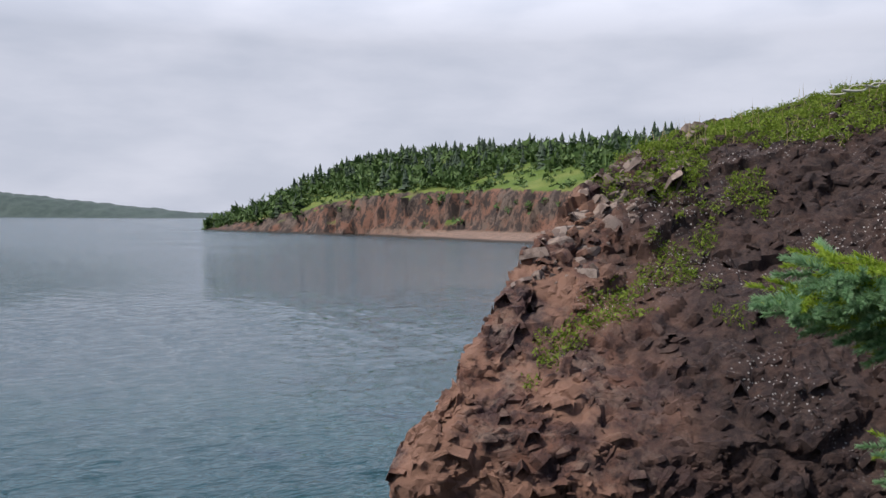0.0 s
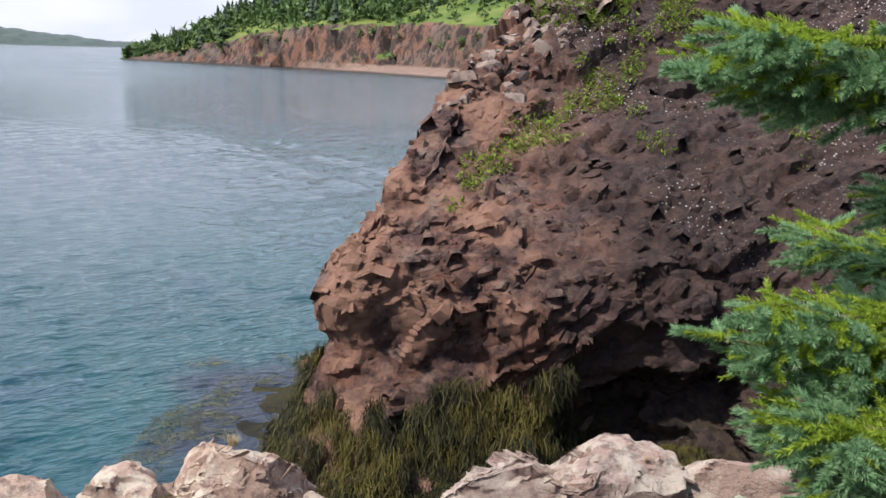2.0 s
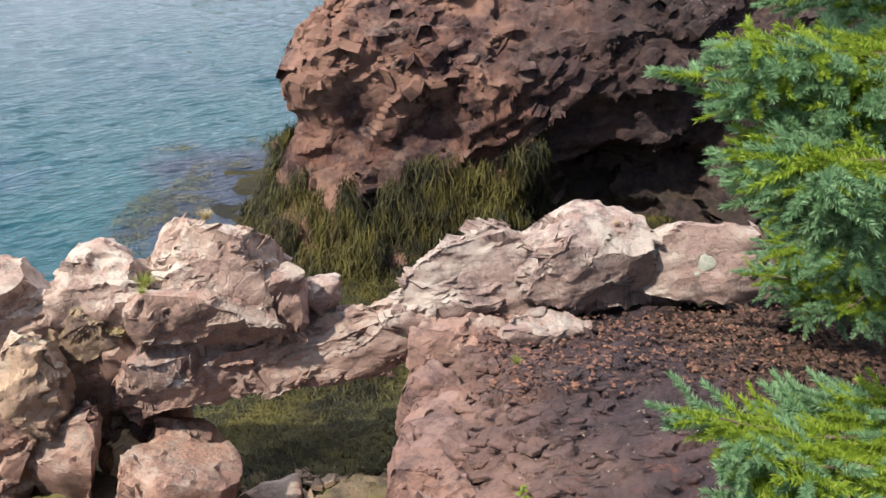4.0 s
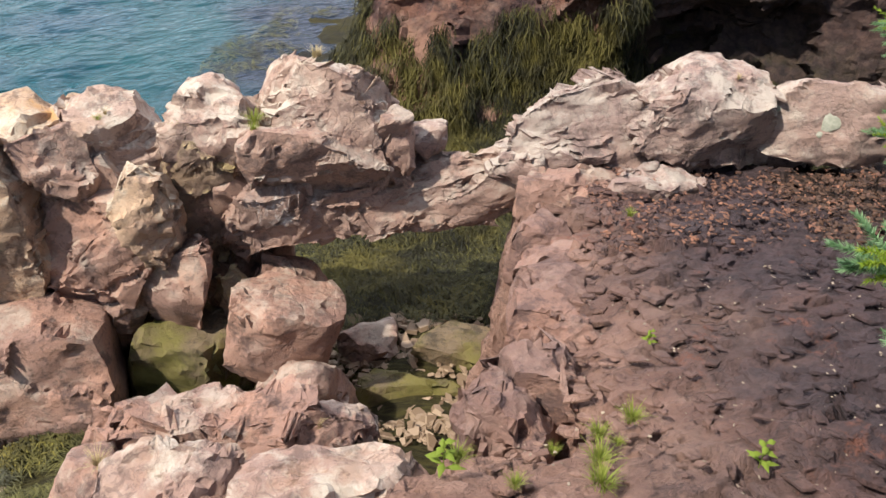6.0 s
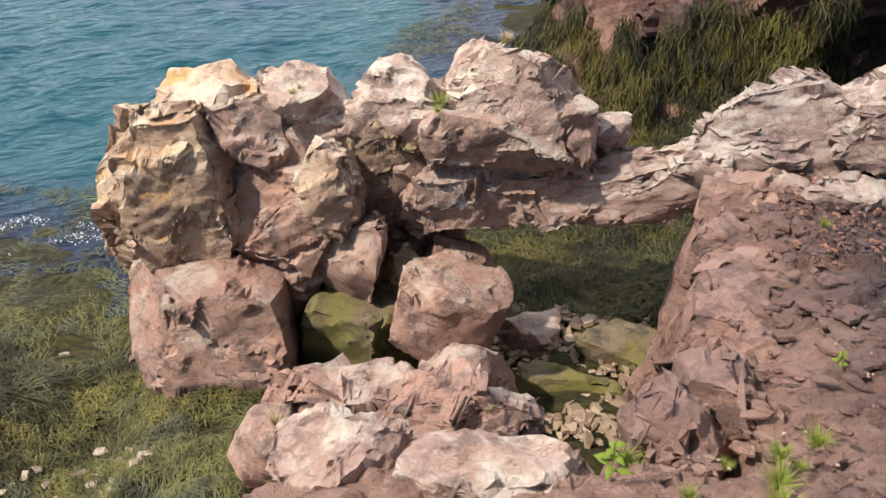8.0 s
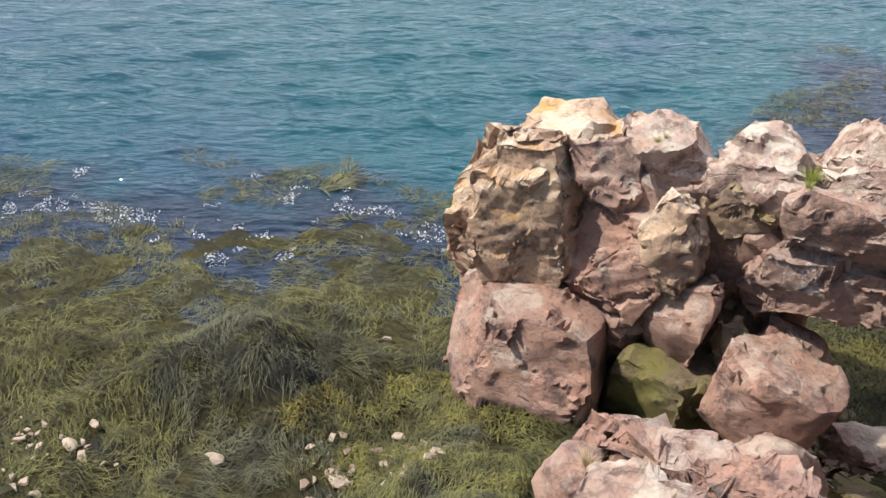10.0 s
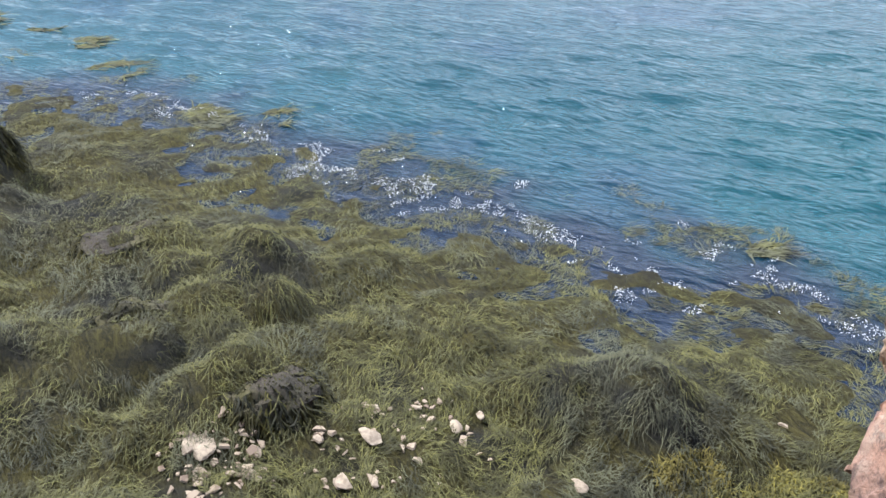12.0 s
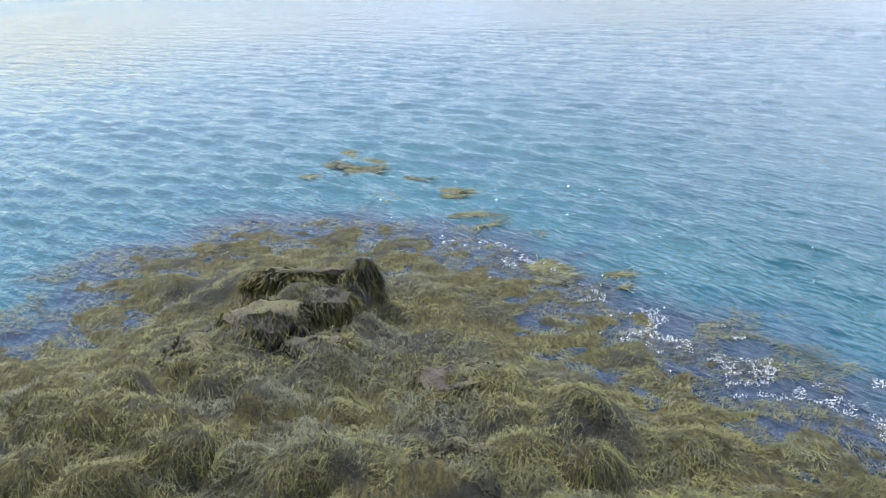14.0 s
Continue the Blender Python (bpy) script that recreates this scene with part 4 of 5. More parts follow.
def mat_head():
    k = Mat("headland")
    col = k.mix(k.ramp(k.noise(0.12, 5, 0.6), 0.4, 0.6), (0.19, 0.098, 0.070), (0.135, 0.102, 0.085))
    col = k.mix(k.ramp(k.noise(0.45, 6, 0.75, k.mapped((1, 1, 0.5))), 0.44, 0.56), col, (0.052, 0.040, 0.037))
    grass = k.math("MULTIPLY", k.ramp(k.normal_z(), 0.72, 0.86), k.ramp(k.axis("Z"), 2.5, 4.0))
    col = k.mix(grass, col, k.mix(k.ramp(k.noise(0.1, 4), 0.4, 0.6), (0.10, 0.15, 0.03), (0.16, 0.19, 0.05)))
    col = k.mix(k.math("MULTIPLY", k.ramp(k.axis("Z"), 2.2, 1.5), k.ramp(k.axis("X"), -35.0, -10.0)), col, k.mix(k.ramp(k.noise(0.8, 4), 0.4, 0.6), (0.27, 0.18, 0.14), (0.19, 0.135, 0.11)))
    col = k.mix(k.ramp(k.axis("Z"), 0.6, 0.2), col, (0.05, 0.04, 0.035))
    return k.finish(col, 0.9, k.noise(0.9, 5, 0.7), 0.8, 0.6, 0.2)


M_HEAD = mat_head()
headland = part("ground_headland", terrain("ground_headland", head_height, np.arange(-110, 130, 1.0), np.arange(140, 420, 1.0), M_HEAD, head_relief, keep=lambda c: c[:, 2] > -1.0))
tagged(headland, "far wooded headland with reddish cliffs and a shingle beach", "headland", kind="structure")


def join(chunks):
    V, F, n = [], [], 0
    for v, f in chunks:
        V.append(v)
        F.append(f + n)
        n += len(v)
    return np.concatenate(V), np.concatenate(F)


def conifer(g, h):
    """A ragged far spruce of drooping jagged tiers."""
    chunks, tiers, m = [], 6, 7
    for t in range(tiers):
        z0, z1 = h * (0.06 + 0.15 * t), h * (0.06 + 0.15 * t + 0.26)
        r = h * 0.25 * (1 - t / tiers) ** 0.9 + 0.12
        a = np.linspace(0, 2 * np.pi, m, endpoint=False) + g.uniform(0, 6)
        rr = r * g.uniform(0.55, 1.2, m)
        ring = np.stack([rr * np.cos(a), rr * np.sin(a), z0 + g.uniform(-0.04, 0.05, m) * h], 1)
        V = np.concatenate([ring, [[g.uniform(-0.1, 0.1), g.uniform(-0.1, 0.1), min(z1, h)]]])
        i = np.arange(m)
        chunks.append((V, np.stack([i, (i + 1) % m, np.full(m, m)], 1)))
    return join(chunks)


def leafball(g, r, n, leaf):
    """A loose crown of small leaf faces."""
    d = g.normal(size=(n, 3))
    d /= np.linalg.norm(d, axis=1, keepdims=True)
    c = d * (r * g.uniform(0.45, 1.05, n) ** 0.6)[:, None] * (1, 1, 0.85)
    a, b = g.normal(size=(n, 3)) * leaf, g.normal(size=(n, 3)) * leaf
    V = np.stack([c, c + a, c + b], 1).reshape(-1, 3)
    return V, np.arange(3 * n).reshape(-1, 3)


def far_woods():
    g = np.random.RandomState(5)
    spruce, broad = [], []
    X, Y = g.uniform(-97, 120, 9000), g.uniform(150, 380, 9000)
    d0 = sd(HEAD, X, Y) - 13 * smooth(-30, 10, X)
    Z = head_height(X, Y)
    for x, y, z, d in zip(X, Y, Z, d0):
        line = 14 + 6 * math.sin(x * 0.11) + (10 if x > 12 else 0)
        if x < -50:
            line = 4
        if 3 < d < line and g.uniform() < 0.35:
            r = g.uniform(0.5, 1.3)
            V, F = leafball(g, r, 30, r * 0.45)
            broad.append((V + (x, y, z + r * 0.3), F))
            continue
        if d < line * 0.7 or d > line + 55 or g.uniform() > 0.62:
            continue
        if g.uniform() < (0.5 if d > line + 14 else 0.22):
            h = g.uniform(2.8, 7.2) * (0.45 if x < -86 else 0.75 if x < -60 else 1)
            V, F = conifer(g, h)
            spruce.append((V + (x, y, z - 0.3), F))
        else:
            r = g.uniform(1.3, 2.4)
            V, F = leafball(g, r, 46, r * 0.42)
            broad.append((V * (1, 1, 1.15) + (x, y, z + r * 0.7), F))
    return spruce, broad


woods_spruce, woods_broad = far_woods()
tagged(part("spruce_wood", mesh_of("spruce_wood", *join(woods_spruce), M_TREE, 30)), "dark green spruce wood along the far headland's crest", "far woods", kind="stuff")
tagged(part("broadleaf_wood", mesh_of("broadleaf_wood", *join(woods_broad), M_BUSH, 30)), "lighter green broadleaf scrub below the far spruces", "far woods", kind="stuff")


def far_island(name, x0, x1, y, h0, h1, seed, label):
    n, m = 160, 14
    X, T = np.meshgrid(np.linspace(x0, x1, n), np.linspace(0, 1, m), indexing="ij")
    along = np.linspace(0, 1, n)[:, None]
    crest = (h0 + (h1 - h0) * along) * smooth(0, 0.04, 1 - along) * smooth(0, 0.02, along)
    V = np.stack([X, y + 160 * (T - 0.0), crest * np.minimum(T * 6, 1) * (0.35 + 0.65 * smooth(0, 0.5, T))], -1).reshape(-1, 3)
    V[:, 2] += np.where(V[:, 2] > 2, 1, 0) * (2.2 * vnoise(V * (1, 1, 0), 14, seed) + 1.5 * vnoise(V * (1, 1, 0), 5, seed + 1)) - 0.5
    return tagged(part(name, mesh_of(name, V, grid_faces(n, m), M_ISLE, 0)), label, "island", kind="structure")


far_island("backdrop_island", -1500, -425, 1350, 112, 6, 71, "low forested island across the bay")
far_island("backdrop_far_shore", -1300, 200, 3600, 16, 9, 74, "faint blue far shore on the horizon")


# ---- seaweed ----
def ribbons(P, way, length, width, ground=None, segs=4, lift=0.03, drop=0.0, seed=1, wave=0.0):
    """Flat fronds from the points P along way; they follow the ground, or hang by drop."""
    g = np.random.RandomState(seed)
    n = len(P)
    curl = g.normal(size=n) * 0.9
    ang = np.arctan2(way[:, 1], way[:, 0])
    rows, Q = [], P.copy()
    step = length / segs
    for i in range(segs + 1):
        a = ang + curl * (i / segs)
        side = np.stack([-np.sin(a), np.cos(a), np.zeros(n)], 1)
        w = width * (1.0 if i < segs else 0.35) * (0.7 if i == 0 else 1.0)
        if ground is not None:
            Q[:, 2] = ground(Q[:, 0], Q[:, 1]) + lift * (0.4 + np.sin(np.pi * min(i / segs, 0.8))) * g.uniform(0.2, 1.0, n)
        tilt = g.normal(size=(n, 1)) * 0.35 * np.array([[0, 0, 1]])
        rows.append(np.stack([Q - (side + tilt) * w[:, None] / 2, Q + (side + tilt) * w[:, None] / 2], 1))
        Q = Q + np.stack([np.cos(a), np.sin(a), np.zeros(n)], 1) * (step * (1 - drop))[:, None] - np.array([0, 0, 1]) * (step * drop)[:, None]
        Q = Q + g.normal(size=(n, 3)) * (wave * step)[:, None]
    V = np.stack(rows, 1).reshape(-1, 3)
    k = (np.arange(n) * 2 * (segs + 1))[:, None] + (np.arange(segs) * 2)[None, :]
    F = np.stack([k, k + 1, k + 3, k + 2], -1).reshape(-1, 4)
    return V, F


def weed_height(x, y):
    V = np.stack([x, y, x * 0], 1)
    return flat_height(x, y) + 0.045 * fbm(V, 0.30, 8, 2)


def shore_weed():
    g = np.random.RandomState(9)
    n = 330000
    r = 3.0 + 14.5 * g.uniform(0, 1, n) ** 1.25
    a = g.uniform(radians(80), radians(215), n)
    x, y = r * np.cos(a) + 0.2, r * np.sin(a)
    d = shore_d(x, y)
    patch = vnoise(np.stack([x, y, x * 0], 1), 0.55, 43) + 0.5 * vnoise(np.stack([x, y, x * 0], 1), 1.7, 44)
    ok = (d > 0.0) & (sd(LEDGE, x, y) < -0.25) & (y < 9.3) & ((x < -1.15) | (y > 5.1))
    edge = (d <= 0.25) & (d > -1.0) & (patch > 0.1)
    ok &= (d > 0.06) & ((d > 1.3) | (patch > -1.0))
    ok |= edge
    ok &= vnoise(np.stack([x, y, x * 0], 1), 0.17, 45) + 0.6 * vnoise(np.stack([x, y, x * 0], 1), 0.5, 46) > -0.55
    x, y, r, d = x[ok], y[ok], r[ok], d[ok]
    loft = 0.010 + 0.045 * smooth(0.8, 2.6, d)
    e = 0.12
    gx = (flat_height(x + e, y) - flat_height(x - e, y)) / (2 * e)
    gy = (flat_height(x, y + e) - flat_height(x, y - e)) / (2 * e)
    q = np.stack([x, y, x * 0], 1)
    swirl = 2.2 * vnoise(q, 0.9, 41) + 1.0 * vnoise(q, 0.3, 42) + 0.6 * g.normal(size=len(x))
    ax, ay = -gx * 2.5 - 0.25, -gy * 2.5 + 0.35
    way = np.stack([ax * np.cos(swirl) - ay * np.sin(swirl), ax * np.sin(swirl) + ay * np.cos(swirl)], 1)
    m = len(x)
    P = np.stack([x, y, weed_height(x, y)], 1)
    ground = lambda a, b: np.maximum(weed_height(a, b), 0.012)
    return ribbons(P, way, g.uniform(0.05, 0.18, m), g.uniform(0.0026, 0.0058, m) * (0.8 + r / 22), ground, 2, loft, 0.0, 17)


tagged(part("rockweed_mat", mesh_of("rockweed_mat", *shore_weed(), M_WEED, 0)), "olive and brown rockweed fronds lying over the shore", "seaweed", kind="stuff")


def fringe_weed():
    g = np.random.RandomState(15)
    n = 26000
    x, y = g.uniform(-3.9, -1.5, n), g.uniform(2.9, 4.6, n)
    P = np.stack([x, y, x * 0], 1)
    ok = (vnoise(P, 0.25, 57) + 0.6 * vnoise(P, 0.8, 58) > 0.1 + 0.5 * np.abs(x + 2.9)) & (sd(LEDGE, x, y) < -0.2)
    x, y = x[ok], y[ok]
    P = np.stack([x, y, weed_height(x, y)], 1)
    return ribbons(P, g.normal(size=(len(x), 2)), g.uniform(0.03, 0.09, len(x)), g.uniform(0.006, 0.011, len(x)), weed_height, 2, 0.045, 0.0, 23)


M_WRACK = weed_material("bladder_wrack", (0.21, 0.18, 0.036), (0.12, 0.108, 0.03), (0.16, 0.13, 0.03))
tagged(part("bladder_wrack", mesh_of("bladder_wrack", *fringe_weed(), M_WRACK, 0)), "short yellowish bladder wrack tufts round the rock stack's foot", "seaweed", kind="stuff")


def hanging_weed():
    g = np.random.RandomState(12)
    V, N = CLIFF_V, CLIFF_N
    rim = 1.1 + 0.4 * vnoise(V, 0.7, 46) + 0.3 * vnoise(V, 0.25, 47)
    ok = np.where((V[:, 2] > -0.05) & (V[:, 2] < rim) & (vnoise(V, 0.16, 48) > -0.25) & (V[:, 0] < 2.4) & (V[:, 1] < 13.5))[0]
    pick = ok[g.randint(0, len(ok), 46000)]
    out = N[pick] * np.where(N[pick][:, 1:2] > 0.4, -1, 1)
    n = len(pick)
    P = V[pick] + out * g.uniform(0.0, 0.12, (n, 1)) + g.normal(size=(n, 3)) * 0.04
    lock = np.stack([vnoise(P, 0.22, 49), vnoise(P, 0.22, 50)], 1)
    way = out[:, :2] + g.normal(size=(n, 2)) * 0.5 + 0.9 * lock
    return ribbons(P, way, g.uniform(0.12, 0.5, n) * (0.7 + 0.5 * vnoise(P, 0.5, 55)), g.uniform(0.005, 0.011, n), None, 3, 0, g.uniform(0.5, 0.95, n), 19, 0.28)


tagged(part("hanging_rockweed", mesh_of("hanging_rockweed", *hanging_weed(), M_WEED_DARK, 0)), "dark wet rockweed hanging from the foot of the cliff", "seaweed", kind="stuff")


def cleft_weed():
    g = np.random.RandomState(14)
    n = 60000
    x, y = g.uniform(-1.4, 4.6, n), g.uniform(5.15, 9.9, n)
    ok = sd(LEDGE, x, y) < -0.1
    x, y = x[ok], y[ok]
    way = np.stack([-0.5 + 0 * x, 0.8 + 0 * x], 1) + g.normal(size=(len(x), 2)) * 0.9
    P = np.stack([x, y, weed_height(x, y)], 1)
    return ribbons(P, way, g.uniform(0.08, 0.22, len(x)), g.uniform(0.005, 0.010, len(x)), weed_height, 2, 0.07, 0.0, 21)


tagged(part("rockweed_in_cleft", mesh_of("rockweed_in_cleft", *cleft_weed(), M_WEED_DARK, 0)), "dark rockweed carpeting the cleft behind the rock bridge", "seaweed", kind="stuff")


def floating_patch(cx, cy, rx, ry, seed):
    g = np.random.RandomState(seed)
    n = int(1400 * rx * ry) + 60
    a, r = g.uniform(0, 2 * np.pi, n), np.sqrt(g.uniform(0, 1, n))
    P = np.stack([cx + rx * r * np.cos(a), cy + ry * r * np.sin(a), np.full(n, 0.015)], 1)
    P = P[vnoise(P, 0.5, seed) > -0.25]
    way = np.stack([np.full(len(P), 0.3), np.full(len(P), 1.0)], 1) + g.normal(size=(len(P), 2)) * 0.5
    flat = lambda x, y: np.full(len(x), 0.010)
    return ribbons(P, way, g.uniform(0.15, 0.45, len(P)), g.uniform(0.010, 0.022, len(P)), flat, 3, 0.015, 0.0, seed)


RAFTS = ((-20.9, -1.1, 0.9, 0.8), (-18.0, 0.4, 0.45, 1.0), (-22.4, -1.1, 0.4, 0.4), (-20.4, -2.1, 0.3, 0.3), (-19.5, 0.4, 0.25, 0.35), (-13.0, 2.1, 0.5, 0.3), (-16.0, 1.2, 0.5, 0.5), (-12.4, 3.0, 0.35, 0.45), (-6.2, 6.3, 0.12, 0.2))
rafts = join([floating_patch(*q, 100 + i) for i, q in enumerate(RAFTS)])
tagged(part("floating_seaweed", mesh_of("floating_seaweed", *rafts, M_WEED, 0)), "loose olive seaweed rafts floating off the shore", "seaweed", kind="stuff")


def foam():
    g = np.random.RandomState(16)
    n = 200000
    x, y = g.uniform(-15, -3.6, n), g.uniform(-1, 6.8, n)
    d = shore_d(x, y)
    P = np.stack([x, y, x * 0], 1)
    f = vnoise(P, 0.45, 51) * 0.6 + vnoise(P, 0.13, 52) * 0.6
    line = np.abs(d + 0.03)
    ok = (((line < 0.08) & (f > -0.1)) | ((line < 0.45) & (f > 0.5))) & (g.uniform(size=n) < 0.9)
    P = P[ok]
    m = len(P)
    P[:, 2] = np.maximum(weed_height(P[:, 0], P[:, 1]), 0) + g.uniform(0.02, 0.05, m)
    a = g.uniform(0, 6.28, (m, 1)) + np.array([[0, 1.3, 2.9, 4.4]])
    r = g.uniform(0.002, 0.009, (m, 1)) * g.uniform(0.5, 1.3, (m, 4))
    V = np.stack([P[:, :1] + r * np.cos(a), P[:, 1:2] + r * np.sin(a), P[:, 2:] + g.uniform(-0.006, 0.006, (m, 4))], -1).reshape(-1, 3)
    return V, np.arange(4 * m).reshape(-1, 4)


M_FOAM = plain("sea_foam", (0.62, 0.63, 0.62), (0.5, 0.5, 0.5), 30)
tagged(part("sea_foam", mesh_of("sea_foam", *foam(), M_FOAM, 0)), "white flecks of foam along the weed's edge", "foam", kind="stuff")

# ---- weed-hung rocks and pale stones on the shore ----
for i, (x, y, z, sx, sy, sz, rz) in enumerate(((-11.6, -0.62, 0.56, 0.36, 0.42, 0.66, 10), (-11.75, -1.50, 0.64, 0.30, 1.40, 0.26, -14), (-11.1, -1.05, 0.46, 0.6, 0.60, 0.50, 30), (-10.7, -1.85, 0.46, 0.8, 1.0, 0.44, -18), (-10.2, -2.55, 0.28, 0.7, 0.9, 0.44, 25), (-10.15, -1.2, 0.26, 0.46, 0.7, 0.36, -30), (-9.0, 0.4, 0.26, 0.5, 0.9, 0.34, 15), (-5.9, 1.0, 0.26, 0.62, 0.7, 0.44, 20), (-7.5, 0.3, 0.28, 0.6, 0.9, 0.40, -25))):
    rock("weedy_rock", (x, y, z), (sx, sy, sz), 120 + i, M_WEEDY, "dark rock hung with rockweed on the open shore", (0, 0, rz), group="weedy rocks", sub=4, boxy=2.6)


def draped_weed():
    g = np.random.RandomState(13)
    out = []
    for seed in range(120, 129):
        ob = ROCKS[seed]
        co = np.empty(len(ob.data.vertices) * 3, np.float32)
        ob.data.vertices.foreach_get("co", co)
        V = co.reshape(-1, 3)
        V = V[V[:, 2] < V[:, 2].max() - (0.05 if seed == 121 else -1)]
        p = V[g.randint(0, len(V), 3000)]
        way = p[:, :2] / (np.linalg.norm(p[:, :2], axis=1, keepdims=True) + 0.05) + g.normal(size=(len(p), 2)) * 0.4
        out.append(ribbons(p * 1.05 + np.array(ob.location), way, g.uniform(0.12, 0.35, len(p)), g.uniform(0.007, 0.014, len(p)), None, 3, 0, g.uniform(0.45, 0.9, len(p)), seed, 0.25))
    return join(out)


tagged(part("draped_rockweed", mesh_of("draped_rockweed", *draped_weed(), M_WEED_DARK, 0)), "dark rockweed draped over rocks on the open shore", "seaweed", kind="stuff")
for i, (x, y, k) in enumerate(((-4.07, 2.63, 0.20), (-4.0, 4.44, 0.10), (-3.19, 3.54, 0.14), (-2.65, 3.28, 0.22), (-3.27, 2.96, 0.3), (-5.05, 2.18, 0.18), (-5.18, 1.55, 0.26), (-4.9, 1.21, 0.22), (-5.6, 0.42, 0.34), (-5.11, 2.42, 0.12), (-4.82, 1.76, 0.12), (-5.2, 0.66, 0.22), (-5.48, 1.7, 0.14), (-5.69, 0.34, 0.3), (-4.75, 1.4, 0.12), (-5.35, 1.2, 0.15))):
    z = float(flat_height(np.array([x]), np.array([y]))[0])
    rock("pale_stone", (x, y, z + 0.035), (k * 0.8, k * 0.5, k * 0.24), 140 + i, M_CHALK, "pale cream stone lying bare among the rockweed", (0, 0, 37 * i), group="pale stones", sub=3)


# ---- small plants ----
def nearest_height(V):
    """Height lookup on a sheet of points by plan cells."""
    cell = 0.05
    key = {}
    for p in V:
        q = (int(p[0] // cell), int(p[1] // cell))
        if q not in key or key[q] < p[2]:
            key[q] = p[2]
    def at(x, y):
        q = (int(x // cell), int(y // cell))
        return max(key.get((q[0] + a, q[1] + b), -9) for a in (-1, 0, 1) for b in (-1, 0, 1))
    return at


co = np.empty(len(ledge.data.vertices) * 3, np.float32)
ledge.data.vertices.foreach_get("co", co)
co = co.reshape(-1, 3)
LEDGE_TREE = nearest_height(co[(co[:, 0] < 3) & (co[:, 1] > 1.2)].tolist())


def tuft_mesh(name, n, h, spread, material, seed, width=0.004):
    g = np.random.RandomState(seed)
    a = g.uniform(0, 2 * np.pi, n)
    lean = g.uniform(0.1, 1.25, n)
    P = np.stack([np.cos(a), np.sin(a)], 1) * (spread * g.uniform(0, 1, n))[:, None]
    length = h * g.uniform(0.5, 1.1, n)
    rows = []
    for t in (0, 0.4, 0.75, 1.0):
        out = lean * t * t * length * 0.8
        c = np.stack([P[:, 0] + np.cos(a) * out, P[:, 1] + np.sin(a) * out, length * t * (1 - 0.3 * lean * t)], 1)
        side = np.stack([-np.sin(a), np.cos(a), a * 0], 1) * (width * (1 - 0.85 * t))
        rows.append(np.stack([c - side, c + side], 1))
    V = np.stack(rows, 1).reshape(-1, 3)
    k = (np.arange(n) * 8)[:, None] + (np.arange(3) * 2)[None, :]
    return mesh_of(name, V, np.stack([k, k + 1, k + 3, k + 2], -1).reshape(-1, 4), material, 0)


TUFTS = [tuft_mesh("grass_tuft", 130, 0.07, 0.035, M_GRASS, 200 + i, 0.0022) for i in range(3)]
STRAW = [tuft_mesh("dry_grass_tuft", 60, 0.13, 0.03, M_STRAW, 210 + i, 0.0025) for i in range(2)]


def tuft(me, x, y, z, size, label, group):
    ob = tagged(new(me.name.split(".")[0], me), label, "grass", group)
    size *= 0.92
    ob.matrix_basis = pose(x, y, z, 0, 0, (x * 977 + y * 613) % 360) @ Matrix.Diagonal((size, size, size, 1))


for i, (x, y, k) in enumerate(((0.43, 1.86, 1.0), (0.45, 2.0, 0.8), (0.40, 1.70, 1.0), (0.33, 2.07, 0.5), (0.58, 2.10, 0.95), (0.22, 2.24, 0.6), (0.0, 1.84, 0.8), (0.98, 4.03, 0.7), (0.16, 1.69, 0.6), (0.5, 1.94, 0.45))):
    tuft(TUFTS[i % 3], x, y, LEDGE_TREE(x, y) - 0.012, k, "bright green grass tuft rooted in the slate ledge", "ledge grass tufts")
for i, (seed, x, y, k) in enumerate(((33, -1.17, 4.84, 1.3), (43, -1.48, 4.80, 1.0), (43, -1.62, 4.78, 1.1), (55, -2.05, 4.72, 0.6), (32, -1.10, 4.70, 0.7))):
    p = on_rock(seed, x, y=y)
    tuft(TUFTS[i % 3], p[0], p[1], p[2] - 0.01, k, "yellow-green grass tuft in a crack of the rock bridge", "ridge grass tufts")
for seed, x, y, k in ((31, -0.80, 4.92, 0.7), (31, -0.72, 4.96, 0.6), (84, -1.06, 1.80, 0.6), (84, -1.02, 1.86, 0.5), (38, 1.78, 5.0, 0.4), (81, -0.42, 2.02, 0.35), (55, -2.0, 4.76, 0.5), (61, -1.5, 4.8, 0.6), (61, -1.38, 4.78, 0.6), (31, -0.66, 4.9, 0.4)):
    p = on_rock(seed, x, y=y)
    tuft(STRAW[int(x * 10) % 2], p[0], p[1], p[2] - 0.01, k, "dry straw-coloured grass on the rock", "dry grass tufts")

M_LICHEN = plain("pale_lichen", (0.27, 0.28, 0.22), (0.36, 0.36, 0.29), 40)
for x, z, r in ((2.02, 2.28, 0.045), (2.33, 2.24, 0.06), (2.28, 2.16, 0.022), (1.98, 2.36, 0.03)):
    patch_on(39, "lichen_patch", x, z, r, M_LICHEN, "round pale green lichen patch")
patch_on(36, "lichen_patch", -0.10, 1.92, 0.03, M_LICHEN, "small white lichen spot")


